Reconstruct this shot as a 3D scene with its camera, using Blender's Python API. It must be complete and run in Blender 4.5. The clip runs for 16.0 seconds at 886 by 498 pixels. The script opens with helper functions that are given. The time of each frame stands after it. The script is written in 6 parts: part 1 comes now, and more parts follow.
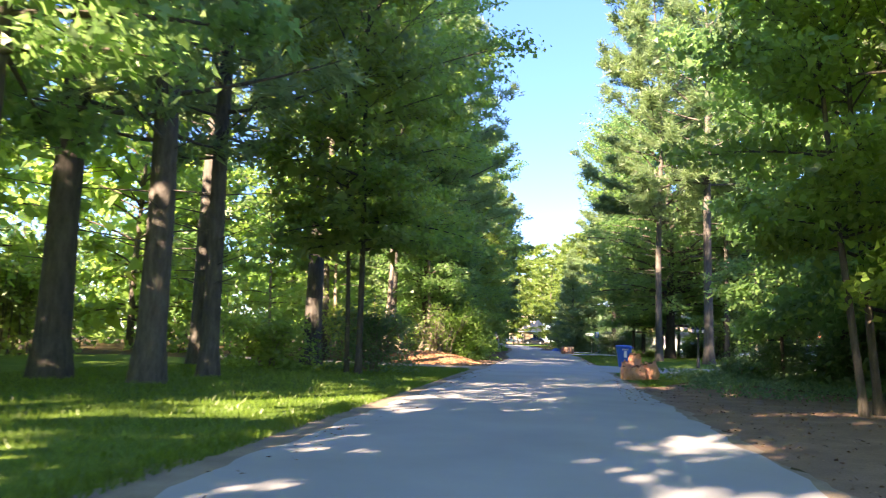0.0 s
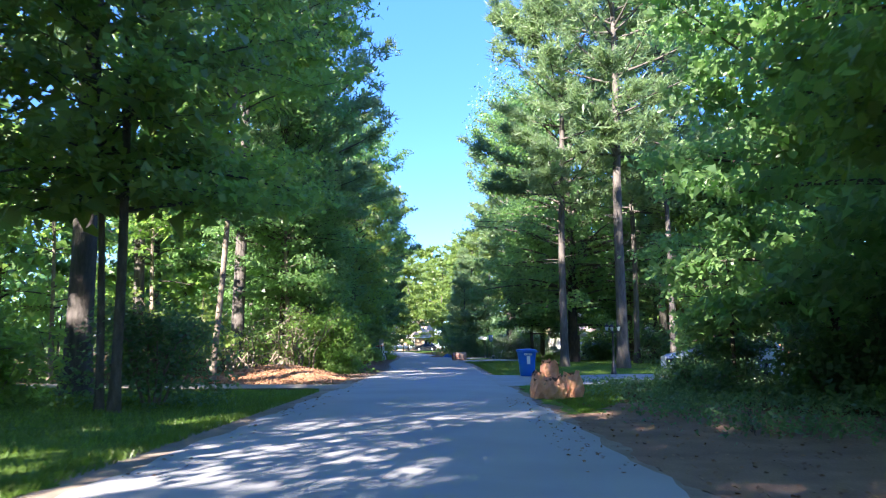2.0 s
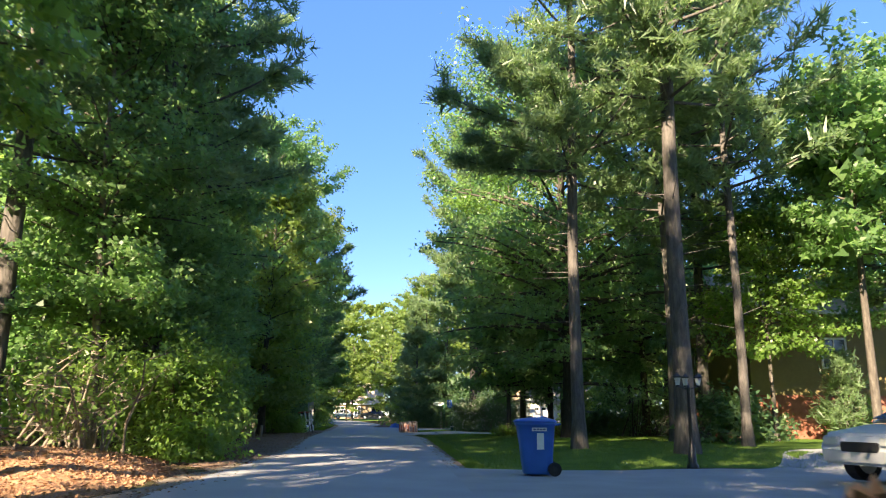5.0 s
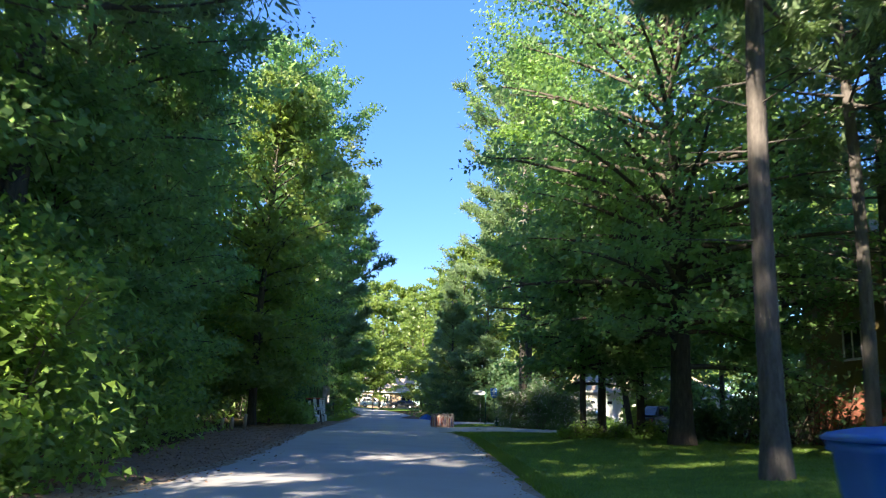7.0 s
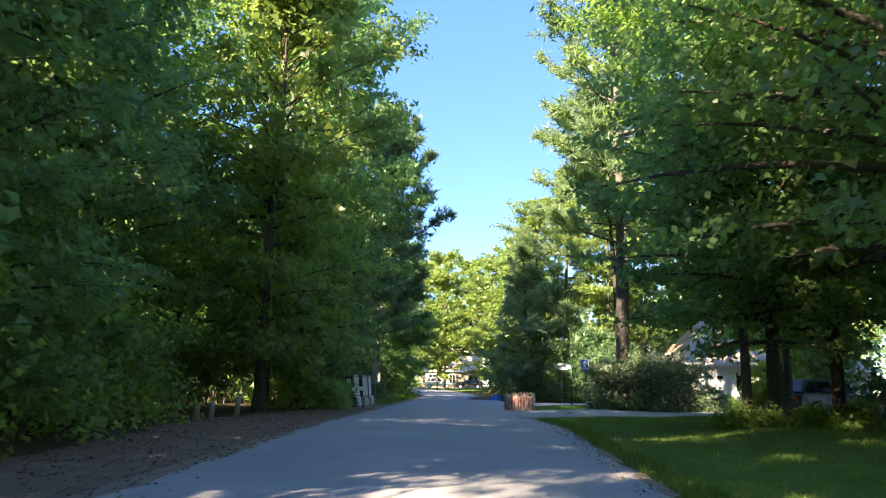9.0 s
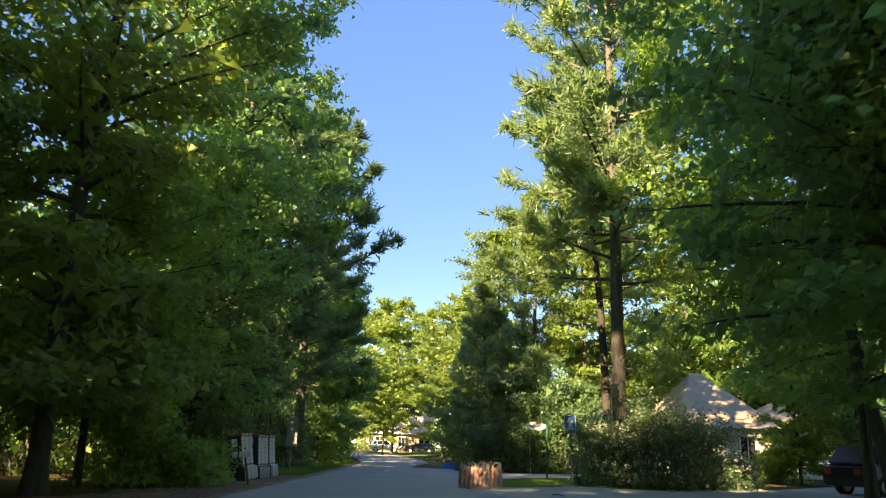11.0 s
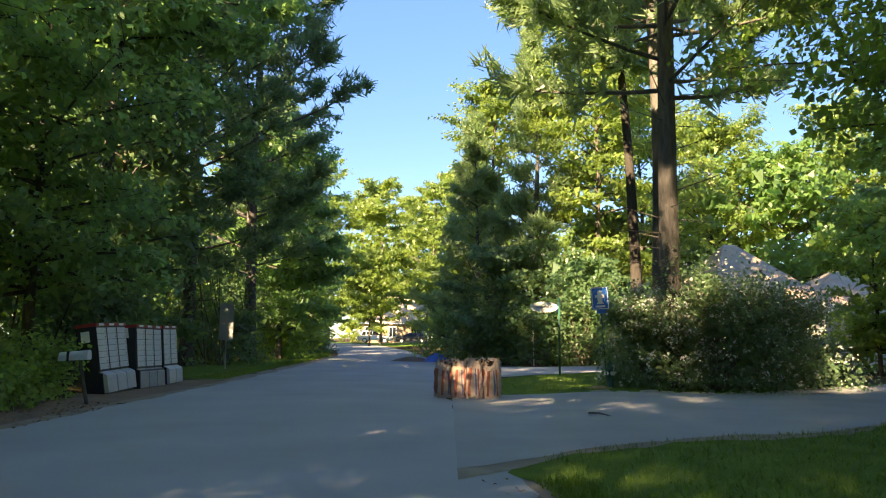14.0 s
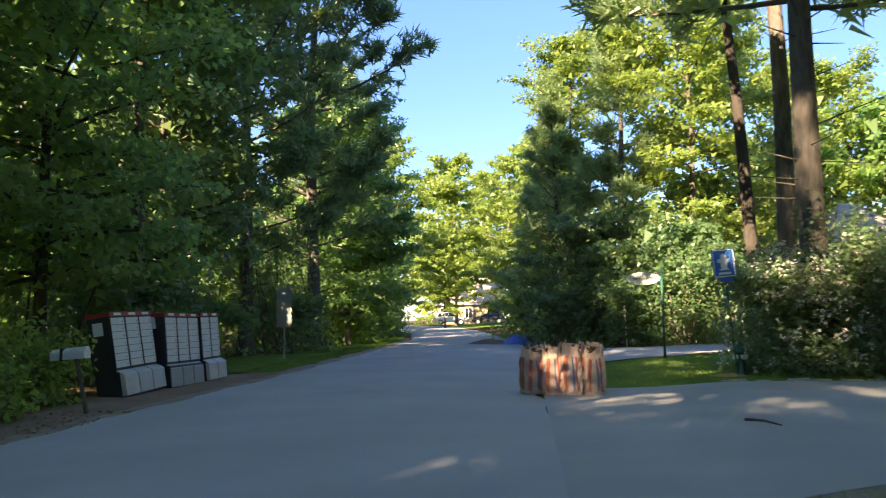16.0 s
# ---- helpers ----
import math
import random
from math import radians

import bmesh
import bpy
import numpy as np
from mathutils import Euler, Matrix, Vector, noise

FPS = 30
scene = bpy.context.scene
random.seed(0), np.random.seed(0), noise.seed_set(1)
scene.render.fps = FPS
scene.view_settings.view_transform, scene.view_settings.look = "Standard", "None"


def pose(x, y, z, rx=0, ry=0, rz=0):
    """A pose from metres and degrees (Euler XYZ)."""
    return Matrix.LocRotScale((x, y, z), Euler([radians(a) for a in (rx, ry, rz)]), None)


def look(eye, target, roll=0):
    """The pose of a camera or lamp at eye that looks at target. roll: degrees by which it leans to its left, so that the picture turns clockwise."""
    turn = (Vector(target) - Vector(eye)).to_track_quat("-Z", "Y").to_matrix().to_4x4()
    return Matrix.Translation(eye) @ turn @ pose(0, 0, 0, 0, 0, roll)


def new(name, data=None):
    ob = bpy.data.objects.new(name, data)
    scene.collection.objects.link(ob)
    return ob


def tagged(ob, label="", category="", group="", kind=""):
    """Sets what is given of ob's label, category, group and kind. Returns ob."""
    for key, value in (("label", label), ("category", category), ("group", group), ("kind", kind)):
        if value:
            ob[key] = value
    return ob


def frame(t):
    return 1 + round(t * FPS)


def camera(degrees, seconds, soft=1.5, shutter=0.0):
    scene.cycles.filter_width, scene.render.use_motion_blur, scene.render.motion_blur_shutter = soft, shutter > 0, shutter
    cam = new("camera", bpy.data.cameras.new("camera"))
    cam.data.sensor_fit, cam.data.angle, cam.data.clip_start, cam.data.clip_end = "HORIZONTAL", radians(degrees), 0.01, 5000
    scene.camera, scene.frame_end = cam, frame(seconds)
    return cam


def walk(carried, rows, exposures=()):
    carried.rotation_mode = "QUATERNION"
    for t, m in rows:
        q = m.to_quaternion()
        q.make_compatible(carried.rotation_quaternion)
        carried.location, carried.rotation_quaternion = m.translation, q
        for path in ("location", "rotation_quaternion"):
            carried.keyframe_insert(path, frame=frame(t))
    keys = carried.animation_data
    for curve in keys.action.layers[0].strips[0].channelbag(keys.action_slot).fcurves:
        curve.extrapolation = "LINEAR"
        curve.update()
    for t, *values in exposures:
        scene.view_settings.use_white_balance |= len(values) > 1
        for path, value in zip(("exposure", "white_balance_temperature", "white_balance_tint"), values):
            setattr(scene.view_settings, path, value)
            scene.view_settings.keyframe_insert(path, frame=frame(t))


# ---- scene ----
cam = camera(60.9, 16.0, soft=1.1, shutter=0.3)
PATH = [
    (0, (-0.422, 6.194, 1.179), (-0.711, 8.159, 1.414), 1.9),
    (0.5, (-0.395, 8.107, 1.168), (-0.552, 10.087, 1.4), 1.3),
    (1, (-0.313, 10.113, 1.172), (-0.389, 12.098, 1.405), 0.8),
    (1.5, (-0.226, 12.28, 1.171), (-0.259, 14.265, 1.414), 0.3),
    (2, (-0.112, 14.591, 1.195), (-0.117, 16.574, 1.454), -0.1),
    (2.5, (-0.046, 16.945, 1.206), (-0.021, 18.924, 1.494), -0.2),
    (3, (-0.075, 19.199, 1.259), (-0.009, 21.172, 1.581), -0.1),
    (3.2, (-0.046, 20.17, 1.259), (0.035, 22.139, 1.599), -0.1),
    (5.3, (0.416, 31.906, 1.152), (0.534, 33.855, 1.587), 0.6),
    (5.5, (0.413, 33.053, 1.158), (0.524, 35.002, 1.59), 1.0),
    (6, (0.374, 35.938, 1.188), (0.464, 37.89, 1.614), 1.6),
    (6.5, (0.379, 38.786, 1.189), (0.441, 40.74, 1.61), 2.0),
    (7, (0.38, 41.528, 1.168), (0.403, 43.485, 1.576), 2.0),
    (7.5, (0.336, 44.167, 1.036), (0.31, 46.129, 1.426), 1.6),
    (8, (0.201, 46.655, 1.025), (0.129, 48.621, 1.387), 1.3),
    (8.5, (0.169, 49.183, 1.027), (0.05, 51.149, 1.371), 1.1),
    (9, (0.185, 51.782, 1.027), (0.04, 53.745, 1.382), 1.2),
    (9.2, (0.185, 52.804, 1.031), (0.038, 54.765, 1.397), 1.5),
    (11.3, (0.312, 62.997, 1.089), (0.286, 64.928, 1.61), 1.7),
    (11.5, (0.394, 63.816, 1.087), (0.369, 65.75, 1.598), 1.7),
    (12, (0.573, 65.616, 1.114), (0.55, 67.562, 1.574), 1.4),
    (12.5, (0.746, 67.177, 1.115), (0.722, 69.138, 1.507), 1.3),
    (13, (0.843, 68.515, 1.113), (0.816, 70.488, 1.438), 1.0),
    (13.5, (0.81, 69.64, 1.12), (0.79, 71.621, 1.394), 0.8),
    (14, (0.807, 70.611, 1.14), (0.792, 72.597, 1.377), 0.5),
    (14.5, (0.847, 71.538, 1.15), (0.831, 73.526, 1.363), -0.1),
    (15, (0.852, 72.415, 1.163), (0.828, 74.405, 1.361), -0.4),
    (15.5, (0.828, 73.157, 1.145), (0.746, 75.146, 1.335), -0.8),
    (16, (0.649, 73.777, 1.167), (0.438, 75.757, 1.354), -1.1),
]
EXPOSURES = [(0.0, 3.55, 7700, 23), (1.0, 3.3, 6100, 19), (2.0, 3.25, 5800, 20), (3.0, 3.2, 5800, 20), (5.5, 2.8, 7500, 14), (7.0, 2.85, 6500, 14), (8.0, 3.05, 5700, 16), (9.0, 3.25, 7500, 17), (11.5, 2.85, 10400, 11), (12.5, 2.9, 10000, 12), (14.0, 3.05, 9200, 15.5), (16.0, 3.2, 8700, 18)]
walk(cam, [(t, look(eye, aim, roll)) for t, eye, aim, roll in PATH], EXPOSURES)

# ---- world and sun: low sun from behind and to the left of the drive ----
SUN_AZ, SUN_EL = 210.0, 27.0
world = bpy.data.worlds.new("sky")
scene.world = world
world.use_nodes = True
wn = world.node_tree.nodes
sky = wn.new("ShaderNodeTexSky")
sky.sky_type, sky.sun_disc = "NISHITA", False
sky.sun_elevation, sky.sun_rotation = radians(SUN_EL), radians(SUN_AZ)
sky.altitude = 1500
sky.air_density, sky.dust_density, sky.ozone_density = 1.0, 0.2, 2.5
tone = wn.new("ShaderNodeHueSaturation")
tone.inputs["Saturation"].default_value = 1.24
tone.inputs["Hue"].default_value = 0.513
world.node_tree.links.new(sky.outputs[0], tone.inputs["Color"])
even = wn.new("ShaderNodeMix")
even.data_type = "RGBA"
even.inputs[0].default_value = 0.75
even.inputs[7].default_value = (0.14, 0.395, 1.17, 1)
world.node_tree.links.new(tone.outputs[0], even.inputs[6])
world.node_tree.links.new(even.outputs[2], wn["Background"].inputs[0])
wn["Background"].inputs[1].default_value = 0.12
sun = new("sun", bpy.data.lights.new("sun", "SUN"))
sun.data.energy, sun.data.angle, sun.data.color = 3.6, radians(0.55), (1.0, 0.88, 0.68)
to_sun = Vector((math.sin(radians(SUN_AZ)) * math.cos(radians(SUN_EL)), math.cos(radians(SUN_AZ)) * math.cos(radians(SUN_EL)), math.sin(radians(SUN_EL))))
sun.matrix_world = look(to_sun * 200, (0, 0, 0))


# ---- materials ----
def nodes_of(name):
    m = bpy.data.materials.new(name)
    m.use_nodes = True
    return m, m.node_tree.nodes, m.node_tree.links, m.node_tree.nodes["Principled BSDF"]


def ramp(n, stops):
    r = n.new("ShaderNodeValToRGB")
    e = r.color_ramp.elements
    e[0].position, e[0].color = stops[0][0], (*stops[0][1], 1)
    e[1].position, e[1].color = stops[-1][0], (*stops[-1][1], 1)
    for p, c in stops[1:-1]:
        e.new(p).color = (*c, 1)
    return r


def surface(name, stops, scale=4.0, fine=60.0, rough=0.8, bump=0.3, depth=0.01, stretch=(1, 1, 1), metal=0.0, spec=0.4, mottle=0.35, local=False):
    """Two scales of noise for colour, the fine one for relief."""
    m, n, l, p = nodes_of(name)
    co = n.new("ShaderNodeTexCoord")
    geo = n.new("ShaderNodeNewGeometry")
    mp = n.new("ShaderNodeMapping")
    mp.inputs["Scale"].default_value = stretch
    l.new(co.outputs["Object"] if local else geo.outputs["Position"], mp.inputs[0])
    a, b = n.new("ShaderNodeTexNoise"), n.new("ShaderNodeTexNoise")
    a.inputs["Scale"].default_value, a.inputs["Detail"].default_value = scale, 6
    b.inputs["Scale"].default_value, b.inputs["Detail"].default_value = fine, 4
    for t in (a, b):
        l.new(mp.outputs[0], t.inputs["Vector"])
    mix = n.new("ShaderNodeMix")
    mix.inputs[0].default_value = mottle
    l.new(a.outputs["Fac"], mix.inputs[2])
    l.new(b.outputs["Fac"], mix.inputs[3])
    r = ramp(n, stops)
    l.new(mix.outputs[0], r.inputs[0])
    l.new(r.outputs[0], p.inputs["Base Color"])
    bp = n.new("ShaderNodeBump")
    bp.inputs["Strength"].default_value, bp.inputs["Distance"].default_value = bump, depth
    l.new(mix.outputs[0], bp.inputs["Height"])
    l.new(bp.outputs[0], p.inputs["Normal"])
    p.inputs["Roughness"].default_value, p.inputs["Metallic"].default_value = rough, metal
    p.inputs["Specular IOR Level"].default_value = spec
    return m


def leafy(name, dark, mid, light, through_colour, amount=0.4, rough=0.42):
    """Leaf blades: varied greens, gloss on top, light that shines through."""
    m, n, l, p = nodes_of(name)
    geo = n.new("ShaderNodeNewGeometry")
    tex = n.new("ShaderNodeTexNoise")
    tex.inputs["Scale"].default_value = 0.5
    l.new(geo.outputs["Position"], tex.inputs["Vector"])
    mix = n.new("ShaderNodeMix")
    mix.inputs[0].default_value = 0.45
    l.new(geo.outputs["Random Per Island"], mix.inputs[2])
    l.new(tex.outputs["Fac"], mix.inputs[3])
    r = ramp(n, [(0.2, dark), (0.5, mid), (0.85, light)])
    l.new(mix.outputs[0], r.inputs[0])
    l.new(r.outputs[0], p.inputs["Base Color"])
    p.inputs["Roughness"].default_value, p.inputs["Specular IOR Level"].default_value = rough, 0.6
    tr = n.new("ShaderNodeBsdfTranslucent")
    tint = n.new("ShaderNodeMix")
    tint.data_type, tint.blend_type = "RGBA", "MIX"
    tint.inputs[0].default_value = 0.7
    l.new(r.outputs[0], tint.inputs[6])
    tint.inputs[7].default_value = (*through_colour, 1)
    l.new(tint.outputs[2], tr.inputs[0])
    ms = n.new("ShaderNodeMixShader")
    ms.inputs[0].default_value = amount
    l.new(p.outputs[0], ms.inputs[1])
    l.new(tr.outputs[0], ms.inputs[2])
    l.new(ms.outputs[0], n["Material Output"].inputs[0])
    return m


def plain(name, colour, rough=0.5, metal=0.0, wear=0.12, scale=8.0, spec=0.5):
    c = Vector(colour)
    return surface(name, [(0.3, tuple(c * (1 - wear))), (0.7, tuple(c * (1 + wear)))], scale=scale, fine=90, rough=rough, bump=0.06, depth=0.004, metal=metal, spec=spec)


M_MAPLE = leafy("maple_leaf", (0.066, 0.128, 0.050), (0.110, 0.200, 0.068), (0.168, 0.27, 0.084), (0.38, 0.66, 0.20), 0.56)
# maple leaf made paler and yellower: sunshine is put into its colour
M_MAPLE_SUNLIT = leafy("maple_leaf_sunlit", (0.080, 0.138, 0.036), (0.135, 0.205, 0.048), (0.20, 0.265, 0.064), (0.47, 0.62, 0.13), 0.52)
M_PINE = leafy("pine_needles", (0.085, 0.138, 0.074), (0.138, 0.208, 0.104), (0.20, 0.28, 0.136), (0.46, 0.64, 0.24), 0.54)
M_PINE_DARK = leafy("dark_needles", (0.050, 0.096, 0.048), (0.084, 0.146, 0.068), (0.125, 0.195, 0.088), (0.30, 0.46, 0.16), 0.48)
M_SHRUB = leafy("shrub_leaf", (0.075, 0.145, 0.038), (0.125, 0.220, 0.050), (0.19, 0.295, 0.064), (0.46, 0.70, 0.13), 0.56)
# darker shrub leaf: the undergrowth's shade is put into its colour
M_SHRUB_SHADED = leafy("shaded_shrub_leaf", (0.046, 0.105, 0.052), (0.076, 0.15, 0.070), (0.13, 0.20, 0.078), (0.26, 0.44, 0.13), 0.46)
M_BUSH = leafy("bush_leaf", (0.066, 0.130, 0.066), (0.104, 0.185, 0.090), (0.16, 0.235, 0.105), (0.30, 0.46, 0.16), 0.46)
M_BLOSSOM = leafy("blossom", (0.44, 0.46, 0.41), (0.56, 0.58, 0.52), (0.68, 0.69, 0.63), (0.6, 0.6, 0.5), 0.3, 0.6)
M_GRASS = leafy("grass_blade", (0.06, 0.115, 0.016), (0.10, 0.18, 0.024), (0.16, 0.25, 0.036), (0.26, 0.42, 0.03), 0.4)
M_LITTER = leafy("dead_leaf", (0.10, 0.05, 0.025), (0.19, 0.10, 0.05), (0.32, 0.19, 0.10), (0.22, 0.12, 0.05), 0.15, 0.7)
M_BARK_PINE = surface("pine_bark", [(0.25, (0.044, 0.040, 0.037)), (0.5, (0.112, 0.100, 0.091)), (0.8, (0.20, 0.178, 0.160))], scale=5, fine=22, rough=0.95, bump=0.9, depth=0.05, stretch=(2.2, 2.2, 0.45), spec=0.15)
M_BARK = surface("bark", [(0.25, (0.04, 0.035, 0.03)), (0.55, (0.11, 0.095, 0.08)), (0.8, (0.22, 0.20, 0.17))], scale=6, fine=30, rough=0.95, bump=0.8, depth=0.03, stretch=(2, 2, 0.5), spec=0.15)
# bark darkened: the shade under the crowns is put into its colour
M_BARK_SHADED = surface("shaded_bark", [(0.25, (0.022, 0.019, 0.017)), (0.55, (0.055, 0.048, 0.042)), (0.8, (0.105, 0.094, 0.082))], scale=6, fine=30, rough=0.95, bump=0.9, depth=0.04, stretch=(2, 2, 0.5), spec=0.12)
M_TWIG = surface("pale_twig", [(0.3, (0.14, 0.11, 0.085)), (0.7, (0.30, 0.25, 0.20))], scale=9, fine=40, rough=0.9, bump=0.3, spec=0.2)
M_FLOOR = surface("forest_floor", [(0.25, (0.045, 0.032, 0.020)), (0.45, (0.095, 0.060, 0.036)), (0.6, (0.07, 0.075, 0.03)), (0.8, (0.17, 0.105, 0.062))], scale=1.1, fine=35, rough=1.0, bump=0.8, depth=0.04, spec=0.1, mottle=0.5)
M_SOIL = surface("needle_soil", [(0.25, (0.130, 0.086, 0.062)), (0.5, (0.22, 0.148, 0.108)), (0.8, (0.34, 0.24, 0.178))], scale=1.6, fine=45, rough=1.0, bump=0.7, depth=0.03, spec=0.1, mottle=0.5)
M_SHOULDER = surface("sandy_shoulder", [(0.25, (0.15, 0.122, 0.095)), (0.5, (0.25, 0.205, 0.16)), (0.8, (0.39, 0.33, 0.265))], scale=2.2, fine=70, rough=1.0, bump=0.5, depth=0.02, spec=0.1, mottle=0.5)
M_LAWN = surface("lawn", [(0.25, (0.036, 0.075, 0.014)), (0.5, (0.085, 0.15, 0.025)), (0.8, (0.17, 0.225, 0.055))], scale=1.7, fine=55, rough=1.0, bump=0.8, depth=0.03, spec=0.1, mottle=0.5)
M_ASPHALT = surface("old_asphalt", [(0.2, (0.235, 0.240, 0.250)), (0.5, (0.31, 0.315, 0.325)), (0.8, (0.39, 0.395, 0.40))], scale=0.55, fine=190, rough=0.88, bump=0.35, depth=0.006, spec=0.25, mottle=0.45)
M_ASPHALT_2 = surface("drive_asphalt", [(0.2, (0.226, 0.227, 0.228)), (0.5, (0.303, 0.303, 0.304)), (0.8, (0.386, 0.383, 0.380))], scale=0.8, fine=160, rough=0.9, bump=0.4, depth=0.006, spec=0.25, mottle=0.45)
M_GRAVEL = surface("gravel", [(0.2, (0.20, 0.165, 0.13)), (0.5, (0.32, 0.27, 0.22)), (0.8, (0.46, 0.40, 0.33))], scale=3, fine=80, rough=1.0, bump=0.6, depth=0.02, spec=0.1, mottle=0.6)
M_MULCH = surface("red_mulch", [(0.25, (0.25, 0.125, 0.065)), (0.5, (0.42, 0.235, 0.135)), (0.8, (0.58, 0.37, 0.235))], scale=4, fine=45, rough=1.0, bump=1.0, depth=0.04, spec=0.1, mottle=0.6)
M_STONE = surface("kerb_stone", [(0.25, (0.28, 0.26, 0.23)), (0.7, (0.5, 0.47, 0.42))], scale=5, fine=50, rough=0.9, bump=0.5, depth=0.01)
M_BLUE = plain("blue_plastic", (0.016, 0.125, 0.47), rough=0.42, wear=0.18, scale=3)
M_BLACK = plain("black_rubber", (0.018, 0.018, 0.02), rough=0.7)
M_WHITE = plain("white_paint", (0.72, 0.72, 0.70), rough=0.5)
M_PAPER = surface("kraft_paper", [(0.25, (0.38, 0.265, 0.205)), (0.5, (0.54, 0.40, 0.32)), (0.8, (0.67, 0.53, 0.44))], scale=6, fine=22, rough=0.85, bump=0.7, depth=0.02, spec=0.2)
M_PAPER_RED = surface("kraft_paper_reddish", [(0.25, (0.64, 0.27, 0.15)), (0.5, (0.78, 0.38, 0.23)), (0.8, (0.84, 0.52, 0.36))], scale=6, fine=22, rough=0.85, bump=0.7, depth=0.02, spec=0.2)
M_PRINT_RED = plain("red_print", (0.40, 0.12, 0.08), rough=0.8, wear=0.25)
M_PRINT_BLUE = plain("blue_print", (0.13, 0.15, 0.28), rough=0.8, wear=0.25)
M_ALU = plain("grey_aluminium", (0.62, 0.63, 0.65), rough=0.42, metal=0.25, wear=0.1)
M_ALU_DARK = plain("dull_aluminium", (0.30, 0.31, 0.32), rough=0.5, metal=0.25, wear=0.12)
M_BIN = plain("grey_steel_bin", (0.46, 0.47, 0.49), rough=0.45, metal=0.25, wear=0.14)
M_BLACKMETAL = plain("black_metal", (0.02, 0.02, 0.023), rough=0.4)
M_RED = plain("red_enamel", (0.42, 0.035, 0.03), rough=0.4)
M_GREEN = plain("green_enamel", (0.02, 0.09, 0.055), rough=0.4)
M_STEEL = plain("galvanised_steel", (0.34, 0.35, 0.36), rough=0.5, metal=0.5)
M_SIGNBLUE = plain("blue_sign", (0.02, 0.15, 0.50), rough=0.4)
M_WOOD = surface("grey_wood", [(0.25, (0.22, 0.17, 0.12)), (0.7, (0.42, 0.35, 0.27))], scale=8, fine=40, rough=0.9, bump=0.4, stretch=(3, 3, 0.4), spec=0.2)
M_SIDING = plain("pale_siding", (0.66, 0.64, 0.58), rough=0.7, wear=0.06)
M_YELLOW = plain("ochre_siding", (0.20, 0.155, 0.062), rough=0.8, wear=0.1)
M_TAN = plain("tan_siding", (0.30, 0.215, 0.14), rough=0.8, wear=0.08)
M_BRICK = surface("brick_wall", [(0.3, (0.22, 0.075, 0.045)), (0.7, (0.36, 0.14, 0.09))], scale=3, fine=30, rough=0.9, bump=0.3)
M_ROOF = surface("asphalt_shingle", [(0.3, (0.36, 0.27, 0.20)), (0.7, (0.53, 0.42, 0.32))], scale=3, fine=30, rough=0.95, bump=0.4, spec=0.15)
M_GLASS = plain("window_glass", (0.02, 0.025, 0.03), rough=0.06, wear=0.02, spec=0.8)
M_CARWHITE = plain("white_car_paint", (0.56, 0.58, 0.61), rough=0.25, wear=0.03)
M_CARDARK = plain("dark_car_paint", (0.025, 0.027, 0.032), rough=0.2, wear=0.05)
M_LENS = plain("lamp_lens", (0.6, 0.6, 0.58), rough=0.15, wear=0.05)


# ---- mesh helpers ----
rng = np.random.default_rng(7)


def np_mesh(name, verts, faces, mat):
    """A mesh from arrays: verts (n, 3), faces a list of (m, k) index arrays."""
    me = bpy.data.meshes.new(name)
    verts = np.asarray(verts, dtype=np.float32)
    faces = [np.asarray(f, dtype=np.int32) for f in faces if len(f)]
    me.vertices.add(len(verts))
    me.vertices.foreach_set("co", verts.ravel())
    loops = np.concatenate([f.ravel() for f in faces])
    sizes = np.concatenate([np.full(len(f), f.shape[1], np.int32) for f in faces])
    me.loops.add(len(loops))
    me.loops.foreach_set("vertex_index", loops)
    me.polygons.add(len(sizes))
    me.polygons.foreach_set("loop_start", np.concatenate([[0], np.cumsum(sizes)[:-1]]).astype(np.int32))
    me.update(calc_edges=True)
    me.materials.append(mat)
    return me


def hang(ob, parent):
    ob.parent = parent
    return ob


def part(name, bm, mat, parent, label="", smooth=False):
    me = bpy.data.meshes.new(name)
    if smooth:
        for f in bm.faces:
            f.smooth = True
    bm.to_mesh(me)
    bm.free()
    me.materials.append(mat)
    ob = new(name, me)
    if parent is not None:
        ob.parent = parent
    return tagged(ob, label) if label else ob


def thing(name, m, label, category, group="", kind=""):
    ob = new(name)
    ob.empty_display_size = 0.2
    ob.matrix_basis = m
    return tagged(ob, label, category, group, kind)


def box(bm, x0, x1, y0, y1, z0, z1, bevel=0.0):
    r = bmesh.ops.create_cube(bm, size=1, matrix=Matrix.Translation(((x0 + x1) / 2, (y0 + y1) / 2, (z0 + z1) / 2)) @ Matrix.Diagonal((x1 - x0, y1 - y0, z1 - z0, 1)))
    if bevel:
        es = list({e for v in r["verts"] for e in v.link_edges})
        bmesh.ops.bevel(bm, geom=es, offset=bevel, segments=2, affect="EDGES")
    return bm


def rod(bm, a, b, r0, r1=None, seg=10, caps=True):
    a, b = Vector(a), Vector(b)
    q = (b - a).to_track_quat("Z", "Y").to_matrix().to_4x4()
    bmesh.ops.create_cone(bm, cap_ends=caps, segments=seg, radius1=r0, radius2=r0 if r1 is None else r1, depth=(b - a).length, matrix=Matrix.Translation((a + b) / 2) @ q)
    return bm


